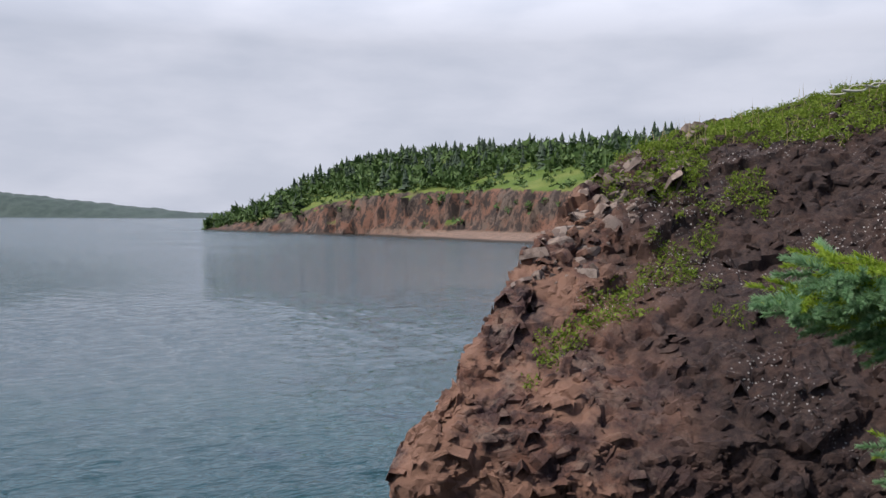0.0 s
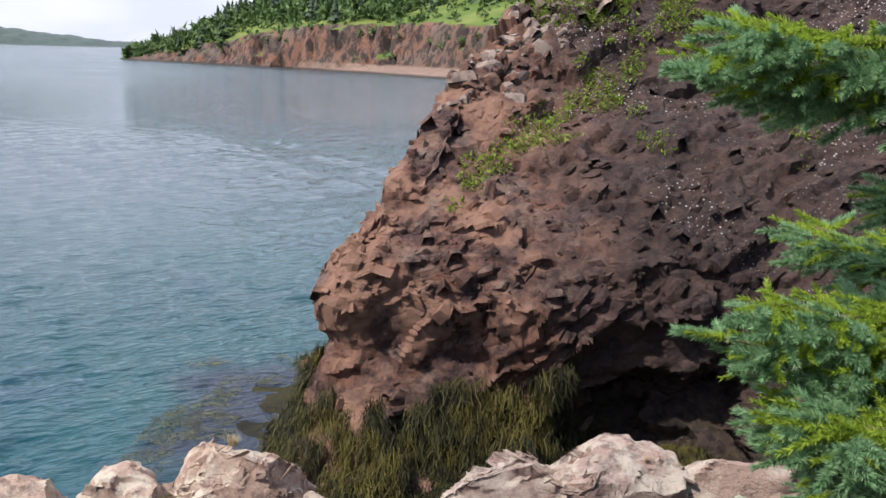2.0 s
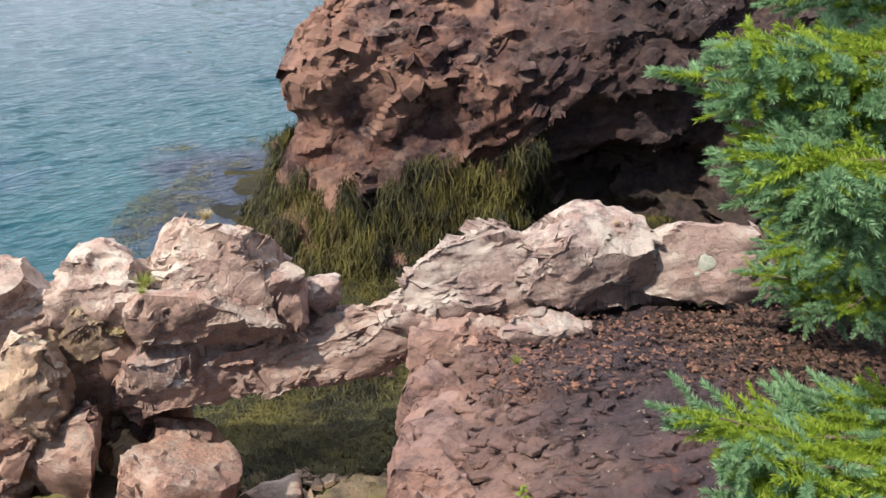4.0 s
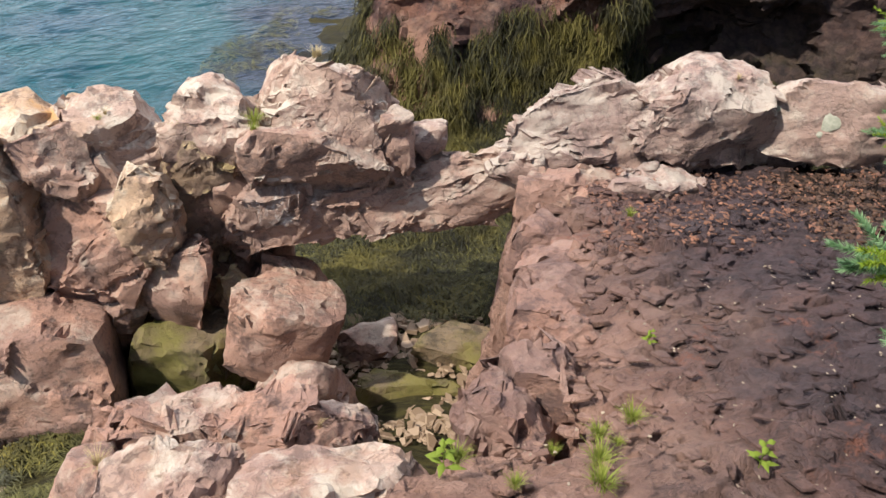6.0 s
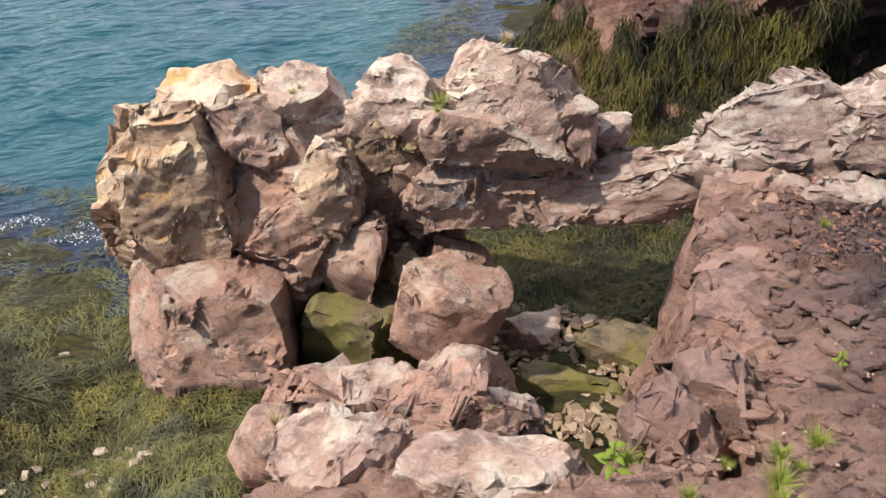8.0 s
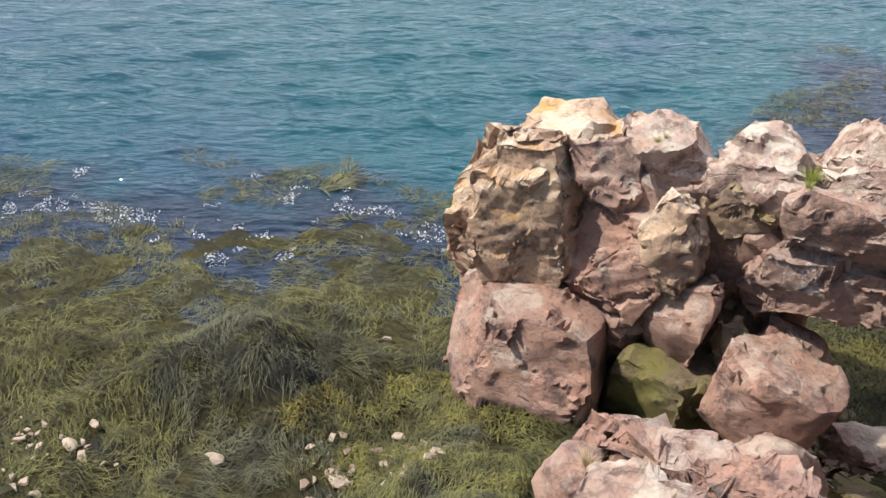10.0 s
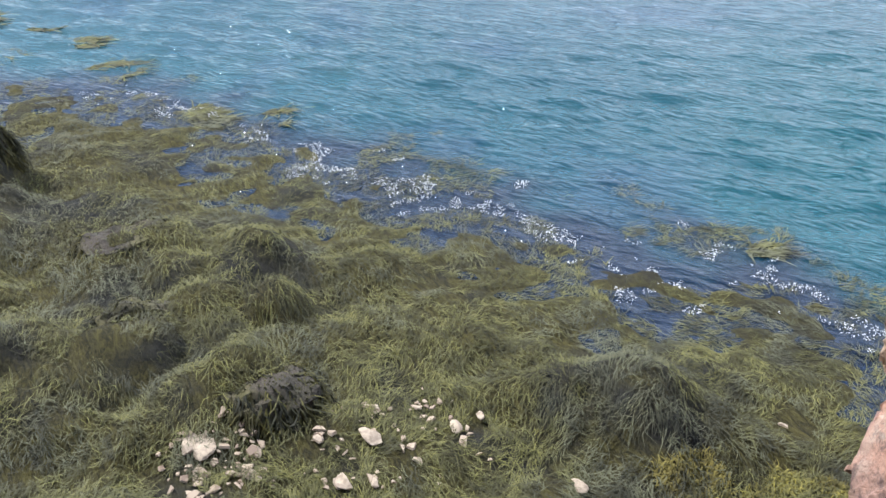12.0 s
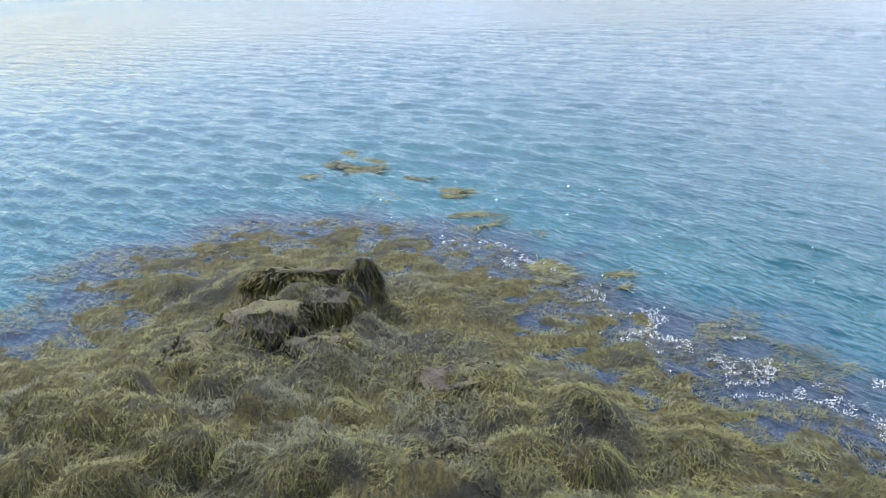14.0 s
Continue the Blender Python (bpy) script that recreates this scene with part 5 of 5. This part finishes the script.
def herb(x, y, z, h, seed, label):
    """A leafy stem with pairs of pointed leaves."""
    g = np.random.RandomState(seed)
    root = tagged(new("herb"), label, "plant", "ledge herbs")
    root.location = (x, y, z)
    V, F = [], []
    stem = [(0.002 * math.cos(q), 0.002 * math.sin(q), t) for t in (0, h) for q in (0, 2.1, 4.2)]
    part("stem", mesh_of("stem", stem, [(0, 1, 4, 3), (1, 2, 5, 4), (2, 0, 3, 5)], M_SHRUB, 0)).parent = root
    for i in range(9):
        t = h * (0.12 + 0.1 * i)
        a = i * 2.4 + g.uniform(-0.3, 0.3)
        l, w = h * 0.55 * (1 - 0.06 * i), h * 0.10
        c, q = np.array([math.cos(a), math.sin(a), 0.25]), np.array([-math.sin(a), math.cos(a), 0.0])
        b = np.array([0, 0, t])
        leaf = [b, b + c * l * 0.45 + q * w, b + c * l - (0, 0, l * 0.25), b + c * l * 0.45 - q * w, b + c * l * 0.45 + (0, 0, 0.012)]
        part("leaf", mesh_of("leaf", leaf, [(0, 1, 4), (1, 2, 4), (2, 3, 4), (3, 0, 4)], M_SHRUB, 0)).parent = root


herb(-0.04, 1.80, 2.62, 0.13, 1, "dark green leafy herb at the ledge's brink")
herb(0.88, 1.80, LEDGE_TREE(0.88, 1.80) - 0.01, 0.11, 2, "green leafy weed growing from the slate ledge")
herb(0.76, 2.64, LEDGE_TREE(0.76, 2.64) - 0.01, 0.07, 3, "small brownish herb in a joint of the ledge")


# ---- loose chips and pebbles ----
def chips(n, x0, x1, y0, y1, height, size, seed):
    g = np.random.RandomState(seed)
    x, y = g.uniform(x0, x1, n), g.uniform(y0, y1, n)
    out = []
    for i in range(n):
        k = size * g.uniform(0.3, 1.0) ** 1.5
        m = 6
        a = np.sort(g.uniform(0, 6.28, m))
        ring = np.stack([np.cos(a), np.sin(a) * g.uniform(0.5, 0.9), a * 0], 1) * k
        V = np.concatenate([ring, ring * 0.82 + (0, 0, k * g.uniform(0.12, 0.4))])
        V = turned(V, *g.uniform(-22, 22, 2), g.uniform(0, 360)) + (x[i], y[i], height(x[i], y[i]))
        j = np.arange(m)
        F = np.concatenate([np.stack([j, (j + 1) % m, (j + 1) % m + m], 1), np.stack([j, (j + 1) % m + m, j + m], 1), np.stack([np.full(m - 2, m), np.arange(1, m - 1) + m, np.arange(2, m) + m], 1)])
        out.append((V, F))
    return join(out)



def mat_plate(name, a, b, c):
    k = Mat(name)
    r = k.math("FRACT", k.math("ADD", k.random_island(), k.random_object()))
    col = k.mix(k.ramp(r, 0.0, 0.7), a, b)
    col = k.mix(k.ramp(k.noise(6, 5, 0.7), 0.45, 0.62, 0.0, 0.7), col, c)
    col = k.mix(k.ramp(k.noise(60, 4, 0.7), 0.4, 0.7, 0.0, 0.35), col, k.mix(1.0, col, (1.5, 1.4, 1.35), "MULTIPLY"))
    col = k.mix(k.ramp(k.noise(1.6, 4, 0.6), 0.45, 0.62, 0.0, 0.55), col, k.mix(1.0, col, (1.5, 1.42, 1.36), "MULTIPLY"))
    return k.finish(col, 0.8, k.noise(28, 7, 0.75), 0.7, 0.012, 0.3)


M_CHIP = mat_plate("slate_chips", (0.07, 0.040, 0.033), (0.18, 0.088, 0.056), (0.045, 0.029, 0.027))


def plate(g, k):
    """An angular slate plate with a bevelled rim, lying in its own plane."""
    m = g.randint(4, 7)
    a = np.sort(np.linspace(0, 2 * np.pi, m, endpoint=False) + g.uniform(-0.45, 0.45, m))
    ring = np.stack([np.cos(a), np.sin(a) * g.uniform(0.4, 0.85), a * 0], 1) * (k * g.uniform(0.8, 1.15, (m, 1)))
    t = k * g.uniform(0.05, 0.14)
    V = np.concatenate([ring * 1.04 - (0, 0, t * 2), ring, ring * 0.93 + (0, 0, t * 0.25)])
    j = np.arange(m)
    n = (j + 1) % m
    F = [np.stack([j, n, n + m], 1), np.stack([j, n + m, j + m], 1), np.stack([j + m, n + m, n + 2 * m], 1), np.stack([j + m, n + 2 * m, j + 2 * m], 1),
         np.stack([np.full(m - 2, 2 * m), np.arange(1, m - 1) + 2 * m, np.arange(2, m) + 2 * m], 1)]
    return V, np.concatenate(F)


def lie(g):
    """How a plate lies: dipping with the beds, its outer edge proud."""
    return -4 + g.normal() * 6, -9 + g.normal() * 6, -38 + g.normal() * 34


def slate_plates():
    g = np.random.RandomState(61)
    spots = []
    while len(spots) < 1100:
        x, y = g.uniform(-0.9, 2.8), g.uniform(1.25, 4.9)
        if float(sd(LEDGE, np.array([x]), np.array([y]))[0]) < 0.04 or x < 0.12 or (x > 2.2 and y > 3.0):
            continue
        spots.append((x, y))
    near = sorted(spots, key=lambda p: math.hypot(p[0] - 0.6, p[1] - 2.0))
    kinds = [mesh_of("slate_plate", *plate(g, 1.0), M_LEDGE, 30) for _ in range(24)]
    for x, y in near[:300]:
        k = 0.018 + 0.05 * g.uniform() ** 2.0
        ob = new("slate_plate", kinds[g.randint(24)])
        ob.parent = ledge
        ob.matrix_basis = pose(x, y, LEDGE_TREE(x, y) - 0.013 - 0.14 * k, *lie(g)) @ Matrix.Diagonal((k, k, k, 1))
    rest = []
    for x, y in near[300:]:
        V, F = plate(g, 0.02 + 0.06 * g.uniform() ** 2.0)
        rest.append((turned(V, *lie(g)) + (x, y, LEDGE_TREE(x, y) - 0.019), F))
    tagged(part("slate_plates", mesh_of("slate_plates", *join(rest), M_LEDGE, 30), ledge), kind="stuff")


slate_plates()
tagged(part("slate_chips", mesh_of("slate_chips", *chips(1500, 0.8, 2.9, 3.6, 4.85, LEDGE_TREE, 0.024, 31), M_CHIP, 30)), "red-brown slate chips and litter on the ledge", "stones", kind="stuff")
tagged(part("slate_grit", mesh_of("slate_grit", *chips(420, 0.2, 2.6, 1.4, 3.2, LEDGE_TREE, 0.009, 32), M_CHALK, 30)), "tiny pale grit scattered on the ledge", "stones", kind="stuff")
# litter coloured darker than its own brown to carry the spruce's shade
M_DUFF = plain("needle_litter", (0.035, 0.021, 0.016), (0.085, 0.045, 0.028), island=True)
tagged(part("needle_litter", mesh_of("needle_litter", *chips(2600, 1.9, 3.4, 3.1, 4.75, LEDGE_TREE, 0.028, 38), M_DUFF, 30)), "brown needle litter, toned dark for the small spruce's shade", "litter", kind="stuff")
pale = lambda x, y: float(flat_height(np.array([x]), np.array([y]))[0]) + 0.03
M_GRAVEL = plain("pale_gravel", (0.15, 0.105, 0.075), (0.36, 0.285, 0.205), island=True)
shingle = join([chips(110, -5.8, -5.1, 0.1, 0.8, pale, 0.06, 35), chips(70, -5.6, -4.6, 1.0, 2.3, pale, 0.06, 36), chips(60, -3.6, -2.5, 2.7, 3.5, pale, 0.07, 37)])
tagged(part("pale_shingle", mesh_of("pale_shingle", *shingle, M_GRAVEL, 30)), "pale broken shingle showing between rockweed clumps", "stones", kind="stuff")
gully = lambda x, y: float(flat_height(np.array([x]), np.array([y]))[0]) + 0.02
tagged(part("gully_pebbles", mesh_of("gully_pebbles", *chips(900, -1.0, 0.45, 3.6, 5.25, gully, 0.085, 33), M_PEBBLE, 30)), "grey and brown pebbles on the gully floor", "stones", kind="stuff")


# ---- loose and jutting blocks on the cliff's slope ----
def cliff_rubble(n, size, ok, seed):
    g = np.random.RandomState(seed)
    V, N = CLIFF_V, CLIFF_N
    pick = np.where(ok)[0]
    pick = pick[g.randint(0, len(pick), n)]
    out = []
    for i in pick:
        k = size * (0.12 + 0.88 * g.uniform() ** 3)
        m = g.randint(4, 7)
        a = np.sort(np.linspace(0, 6.28, m, endpoint=False) + g.uniform(-0.5, 0.5, m))
        ring = np.stack([np.cos(a) * 1.3, np.sin(a) * g.uniform(0.4, 1.0), a * 0], 1) * (k * g.uniform(0.7, 1.2, (m, 1)))
        t = k * g.uniform(0.3, 0.9)
        P = np.concatenate([ring * 1.1 - (0, 0, t), ring + (0, 0, t * 0.1), ring * g.uniform(0.45, 0.85) + (k * g.uniform(-0.15, 0.15), 0, t * g.uniform(0.5, 0.8))])
        P = turned(P, 10 + g.normal() * 22, -28 + g.normal() * 20, -25 + g.normal() * 40) + V[i] - N[i] * (t * 0.35)
        j = np.arange(m)
        e = (j + 1) % m
        F = [np.stack([j + b, e + b, e + b + m], 1) for b in (0, m)] + [np.stack([j + b, e + b + m, j + b + m], 1) for b in (0, m)]
        F.append(np.stack([np.full(m - 2, 2 * m), np.arange(1, m - 1) + 2 * m, np.arange(2, m) + 2 * m], 1))
        out.append((P, np.concatenate(F)))
    return join(out)


M_CRAG = mat_plate("lichened_crag", (0.115, 0.085, 0.075), (0.24, 0.19, 0.165), (0.07, 0.048, 0.044))
crest = CLIFF_V[:, 2] - 0.9 * CLIFF_V[:, 0]
slope = (CLIFF_V[:, 2] > 1.6) & (CLIFF_V[:, 1] < 16) & (CLIFF_V[:, 0] < 9) & (CLIFF_N[:, 2] > 0.25)
tagged(part("cliff_rubble", mesh_of("cliff_rubble", *cliff_rubble(4200, 0.15, slope, 81), M_CLIFF, 25), cliff), kind="stuff")
tagged(part("crag_blocks", mesh_of("crag_blocks", *cliff_rubble(420, 0.21, slope & (crest > 2.7) & (CLIFF_V[:, 2] > 4.2) & (CLIFF_V[:, 0] < 4.2), 82), M_CRAG, 25), cliff), kind="stuff")


# ---- green cover on the cliff ----
def cliff_green():
    g = np.random.RandomState(23)
    V, N = CLIFF_V, CLIFF_N
    n1, n2 = vnoise(V, 0.9, 81), vnoise(V, 0.3, 82)
    up = V[:, 2] - (5.75 + 0.19 * (V[:, 0] - 3)) + 0.45 * n1 + 0.2 * n2
    weight = 1.0 * (up > 0.1) * (V[:, 0] > 2.7 + 0.4 * n1)
    band = sd([(1.0, 11.0), (1.5, 11.3), (2.0, 11.6), (3.1, 12.6), (4.5, 13.5)], V[:, 0], V[:, 1], False)
    weight = np.maximum(weight, 0.9 * ((band + 0.30 * n2 + 0.22 * n1) < 0.22))
    weight = np.maximum(weight, 0.5 * ((n1 > 0.6) & (n2 > 0.25) & (V[:, 2] > 2.6) & (N[:, 2] > 0.4)))
    weight *= (V[:, 1] < 18) & (V[:, 2] > 2.0)
    ok = np.where(g.uniform(size=len(V)) < weight)[0]
    pick = ok[g.randint(0, len(ok), 120000)]
    m = len(pick)
    P = V[pick] + g.normal(size=(m, 3)) * 0.03 + np.stack([np.zeros(m), np.zeros(m), g.uniform(0, 0.14, m) * (0.5 + 0.5 * n1[pick])], 1)
    a, b = g.normal(size=(m, 3)) * 0.025, g.normal(size=(m, 3)) * 0.025
    return np.stack([P, P + a, P + b], 1).reshape(-1, 3), np.arange(3 * m).reshape(-1, 3)


tagged(part("cliff_shrubs", mesh_of("cliff_shrubs", *cliff_green(), M_SHRUB, 0)), "low bright green shrubs and heath on the cliff top", "shrubs", kind="stuff")


def cliff_stalks():
    g = np.random.RandomState(25)
    V = CLIFF_V
    ok = np.where((V[:, 2] > 6.2) & (V[:, 2] < 7.6) & (V[:, 1] < 17.5))[0]
    pick = ok[g.randint(0, len(ok), 280)]
    n = len(pick)
    P = V[pick]
    h = g.uniform(0.1, 0.4, n)
    tip = P + np.stack([g.normal(size=n) * 0.06, g.normal(size=n) * 0.06, h], 1)
    side = np.array([[0.008, 0, 0]])
    return np.stack([P - side, P + side, tip], 1).reshape(-1, 3), np.arange(3 * n).reshape(-1, 3)


tagged(part("cliff_stalks", mesh_of("cliff_stalks", *cliff_stalks(), M_STRAW, 0)), "dry stalks sticking up along the cliff top", "dry stalks", kind="stuff")


# ---- spruces ----
def tube(points, r0, r1, sides=5):
    P = np.array(points, float)
    n = len(P)
    T = np.gradient(P, axis=0)
    T /= np.linalg.norm(T, axis=1, keepdims=True)
    A = np.cross(T, (0.3, 0.2, 0.93))
    A /= np.linalg.norm(A, axis=1, keepdims=True)
    B = np.cross(T, A)
    q = np.linspace(0, 2 * np.pi, sides, endpoint=False)
    R = np.linspace(r0, r1, n)[:, None, None]
    V = P[:, None] + R * (np.cos(q)[None, :, None] * A[:, None] + np.sin(q)[None, :, None] * B[:, None])
    i = np.arange(n - 1)[:, None] * sides
    j = np.arange(sides)[None, :]
    F = np.stack([i + j, i + (j + 1) % sides, i + sides + (j + 1) % sides, i + sides + j], -1).reshape(-1, 4)
    return V.reshape(-1, 3), F


def driftwood(x, y, length, way, r):
    """A bleached stick lying on the cliff top."""
    d = np.hypot(CLIFF_V[:, 0] - x, CLIFF_V[:, 1] - y)
    z = float(CLIFF_V[d < 0.25, 2].max()) + 0.10
    c, q = math.cos(radians(way)) * length / 2, math.sin(radians(way)) * length / 2
    line = [(x + c * t, y + q * t, z + 0.05 * math.sin(5 * t) + 0.12 * t) for t in (-1, -0.6, -0.2, 0.2, 0.6, 1)]
    tagged(part("driftwood", mesh_of("driftwood", *tube(line, r, r * 0.45, 6), M_WOOD, 0)), "bleached grey driftwood stick lying on the cliff top", "driftwood", "driftwood on the cliff")


for x, y, length, way, r in ((7.0, 15.4, 1.0, 12, 0.026), (7.3, 15.6, 0.9, 35, 0.022), (6.7, 15.5, 0.6, -10, 0.018)):
    driftwood(x, y, length, way, r)


def needle_mesh(name, shoots, per, length, width, material, seed):
    """Needles set all round each shoot, pointing forward."""
    g = np.random.RandomState(seed)
    base, way, lens = [np.array([s[i] for s in shoots], float) for i in (0, 1, 2)]
    cnt = np.maximum((lens * per).astype(int), 12)
    idx = np.repeat(np.arange(len(shoots)), cnt)
    n = len(idx)
    D = way[idx] / np.linalg.norm(way[idx], axis=1, keepdims=True)
    A = np.cross(D, (0.31, 0.17, 0.94))
    A /= np.linalg.norm(A, axis=1, keepdims=True)
    B = np.cross(D, A)
    t, q = g.uniform(0, 1, n) ** 0.8, g.uniform(0, 2 * np.pi, n)
    R = np.cos(q)[:, None] * A + np.sin(q)[:, None] * B
    S = base[idx] + D * (t * lens[idx])[:, None]
    fwd = 0.45 + 1.4 * t ** 4
    N = D * fwd[:, None] + R * 0.95 + np.array([0, 0, 0.12])
    N /= np.linalg.norm(N, axis=1, keepdims=True)
    W = np.cross(N, R + g.normal(size=(n, 3)) * 0.5)
    W /= np.linalg.norm(W, axis=1, keepdims=True)
    L = length * g.uniform(0.75, 1.15, n)[:, None]
    V = np.stack([S - W * width, S + W * width, S + N * L], 1).reshape(-1, 3)
    return mesh_of(name, V, np.arange(3 * n).reshape(-1, 3), material, 0)


def spruce_branch(tree, start, tip, seed, density=1.0, fine=1.0):
    g = np.random.RandomState(seed)
    S, T = np.array(start, float), np.array(tip, float)
    n = 12
    t = np.linspace(0, 1, n)[:, None]
    axis = S + (T - S) * t + np.array([0, 0, -0.10]) * np.sin(np.pi * t) * np.linalg.norm(T - S)
    D = (T - S) / np.linalg.norm(T - S)
    side = np.cross(D, (0, 0, 1))
    side /= np.linalg.norm(side)
    length = np.linalg.norm(T - S)
    wood, old, young = [tube(axis, 0.012, 0.003)], [], []
    for i in range(int(38 * density * length)):
        u = g.uniform(0.18, 0.98)
        p = np.array([np.interp(u, t[:, 0], axis[:, c]) for c in range(3)])
        sgn = 1 if i % 2 else -1
        w = D * g.uniform(0.55, 0.95) + side * sgn * g.uniform(0.5, 0.95) + np.array([0, 0, g.uniform(-0.35, 0.25)])
        w /= np.linalg.norm(w)
        l = (0.10 + 0.20 * (1 - u) ** 0.8) * g.uniform(0.7, 1.15)
        q = np.linspace(0, 1, 4)[:, None]
        line = p + w * l * q + np.array([0, 0, -0.12 * l]) * q * q
        wood.append(tube(line, 0.004, 0.0015, 3))
        old.append((p, w, l * 0.7))
        up = np.array([0, 0, 1.0])
        for _ in range(int(2 + l * 17 * fine)):
            v = g.uniform(0.15, 0.95)
            b = p + w * l * v
            s = np.cross(w, up)
            x = w * 0.75 + s * g.choice((-1, 1)) * g.uniform(0.4, 0.9) + up * g.uniform(-0.25, 0.4)
            (young if v > 0.72 else old).append((b, x / np.linalg.norm(x), g.uniform(0.09, 0.15)))
        young.append((line[-1] - w * 0.03, w, 0.13))
    branch = part("branch", mesh_of("branch", *join(wood), M_BARK, 0), tree)
    part("needles", needle_mesh("needles", old, 900 * fine, 0.021, 0.0026, M_NEEDLE_YOUNG, seed), branch, "yellow-green inner spruce needles")
    part("new_growth", needle_mesh("new_growth", young, 1700 * fine, 0.025, 0.0023, M_NEEDLE, seed + 1), branch, "plump blue-green spruce shoot tips")


def spruce(base, height, tips, label, seed, density=1.0, fine=1.0):
    tree = tagged(new("spruce_tree"), label, "tree")
    tree.location = base
    bpy.context.view_layer.update()
    b = np.array(base, float)
    part("trunk", mesh_of("trunk", *tube([b - (0, 0, 0.2), b + (0.02, 0, height * 0.4), b + (0, 0.02, height)], 0.06, 0.01, 8), M_BARK, 0), tree)
    for i, tip in enumerate(tips):
        rise = tip[3] if len(tip) > 3 else 0.18
        z = min(max(tip[2] + rise, b[2] + 0.1), b[2] + height)
        spruce_branch(tree, (b[0], b[1], z), tip[:3], seed + 3 * i, density, fine)


spruce((2.05, 1.95, 2.5), 3.6, ((1.05, 2.2, 4.17), (1.17, 2.19, 4.27), (1.13, 1.95, 4.05), (1.18, 1.78, 4.10), (1.35, 2.1, 4.14), (1.26, 1.98, 3.94, 0.1), (0.97, 2.26, 4.90), (1.05, 2.20, 4.98), (1.12, 2.30, 4.86), (1.04, 1.74, 3.44, -0.12), (1.14, 1.55, 3.34, -0.15), (1.2, 1.6, 3.40, -0.1), (1.50, 2.3, 3.98), (1.55, 2.26, 3.84, 0.05), (1.16, 2.0, 4.08, 0.12),  (1.55, 2.29, 4.57), (1.6, 2.9, 4.35), (2.6, 1.4, 4.2), (2.7, 2.5, 4.5), (2.2, 1.2, 4.9)), "young spruce with blue-green needles and yellow-green new shoots", 300)
spruce((3.15, 4.25, 2.0), 1.6, ((2.38, 4.2, 2.50, 0.1), (2.54, 3.98, 2.44, 0.1), (2.48, 3.65, 2.85, 0.1), (2.32, 3.95, 2.80, 0.1), (2.60, 3.7, 2.58, 0.1), (2.45, 4.05, 2.84), (2.42, 4.3, 2.88), (2.6, 3.75, 3.0), (2.4, 4.2, 3.05), (2.55, 3.85, 3.25), (2.45, 4.7, 2.95), (3.5, 4.1, 2.9), (3.2, 4.9, 2.9), (2.75, 3.7, 2.85), (3.1, 3.7, 3.1)), "small bushy spruce growing low beside the boulders", 400, 1.1, 0.75)


def far_spruce(x, y, z, h, seed):
    g = np.random.RandomState(seed)
    tree = tagged(new("spruce_tree"), "dark spruce standing on the cliff top", "tree")
    tree.location = (x, y, z)
    bpy.context.view_layer.update()
    part("trunk", mesh_of("trunk", *tube([(x, y, z - 0.3), (x, y, z + h * 0.5), (x, y, z + h)], 0.09, 0.01, 6), M_BARK, 0), tree)
    out = []
    for i in range(240):
        t = g.uniform(0.05, 1)
        a, r = g.uniform(0, 6.28), 0.24 * h * (1 - t) + 0.08
        c = np.array([x, y, z + h * t])
        d = np.array([math.cos(a), math.sin(a), -0.25]) * r
        q = np.array([-math.sin(a), math.cos(a), 0]) * r * 0.28
        out.append((np.stack([c, c + d * 0.6 + q, c + d, c + d * 0.6 - q, c + d * 0.7 + (0, 0, 0.1)]), np.array([(0, 1, 4), (1, 2, 4), (2, 3, 4), (3, 0, 4)])))
    part("crown", mesh_of("crown", *join(out), M_TREE, 0), tree)


far_spruce(8.85, 17.4, 7.3, 2.2, 7)
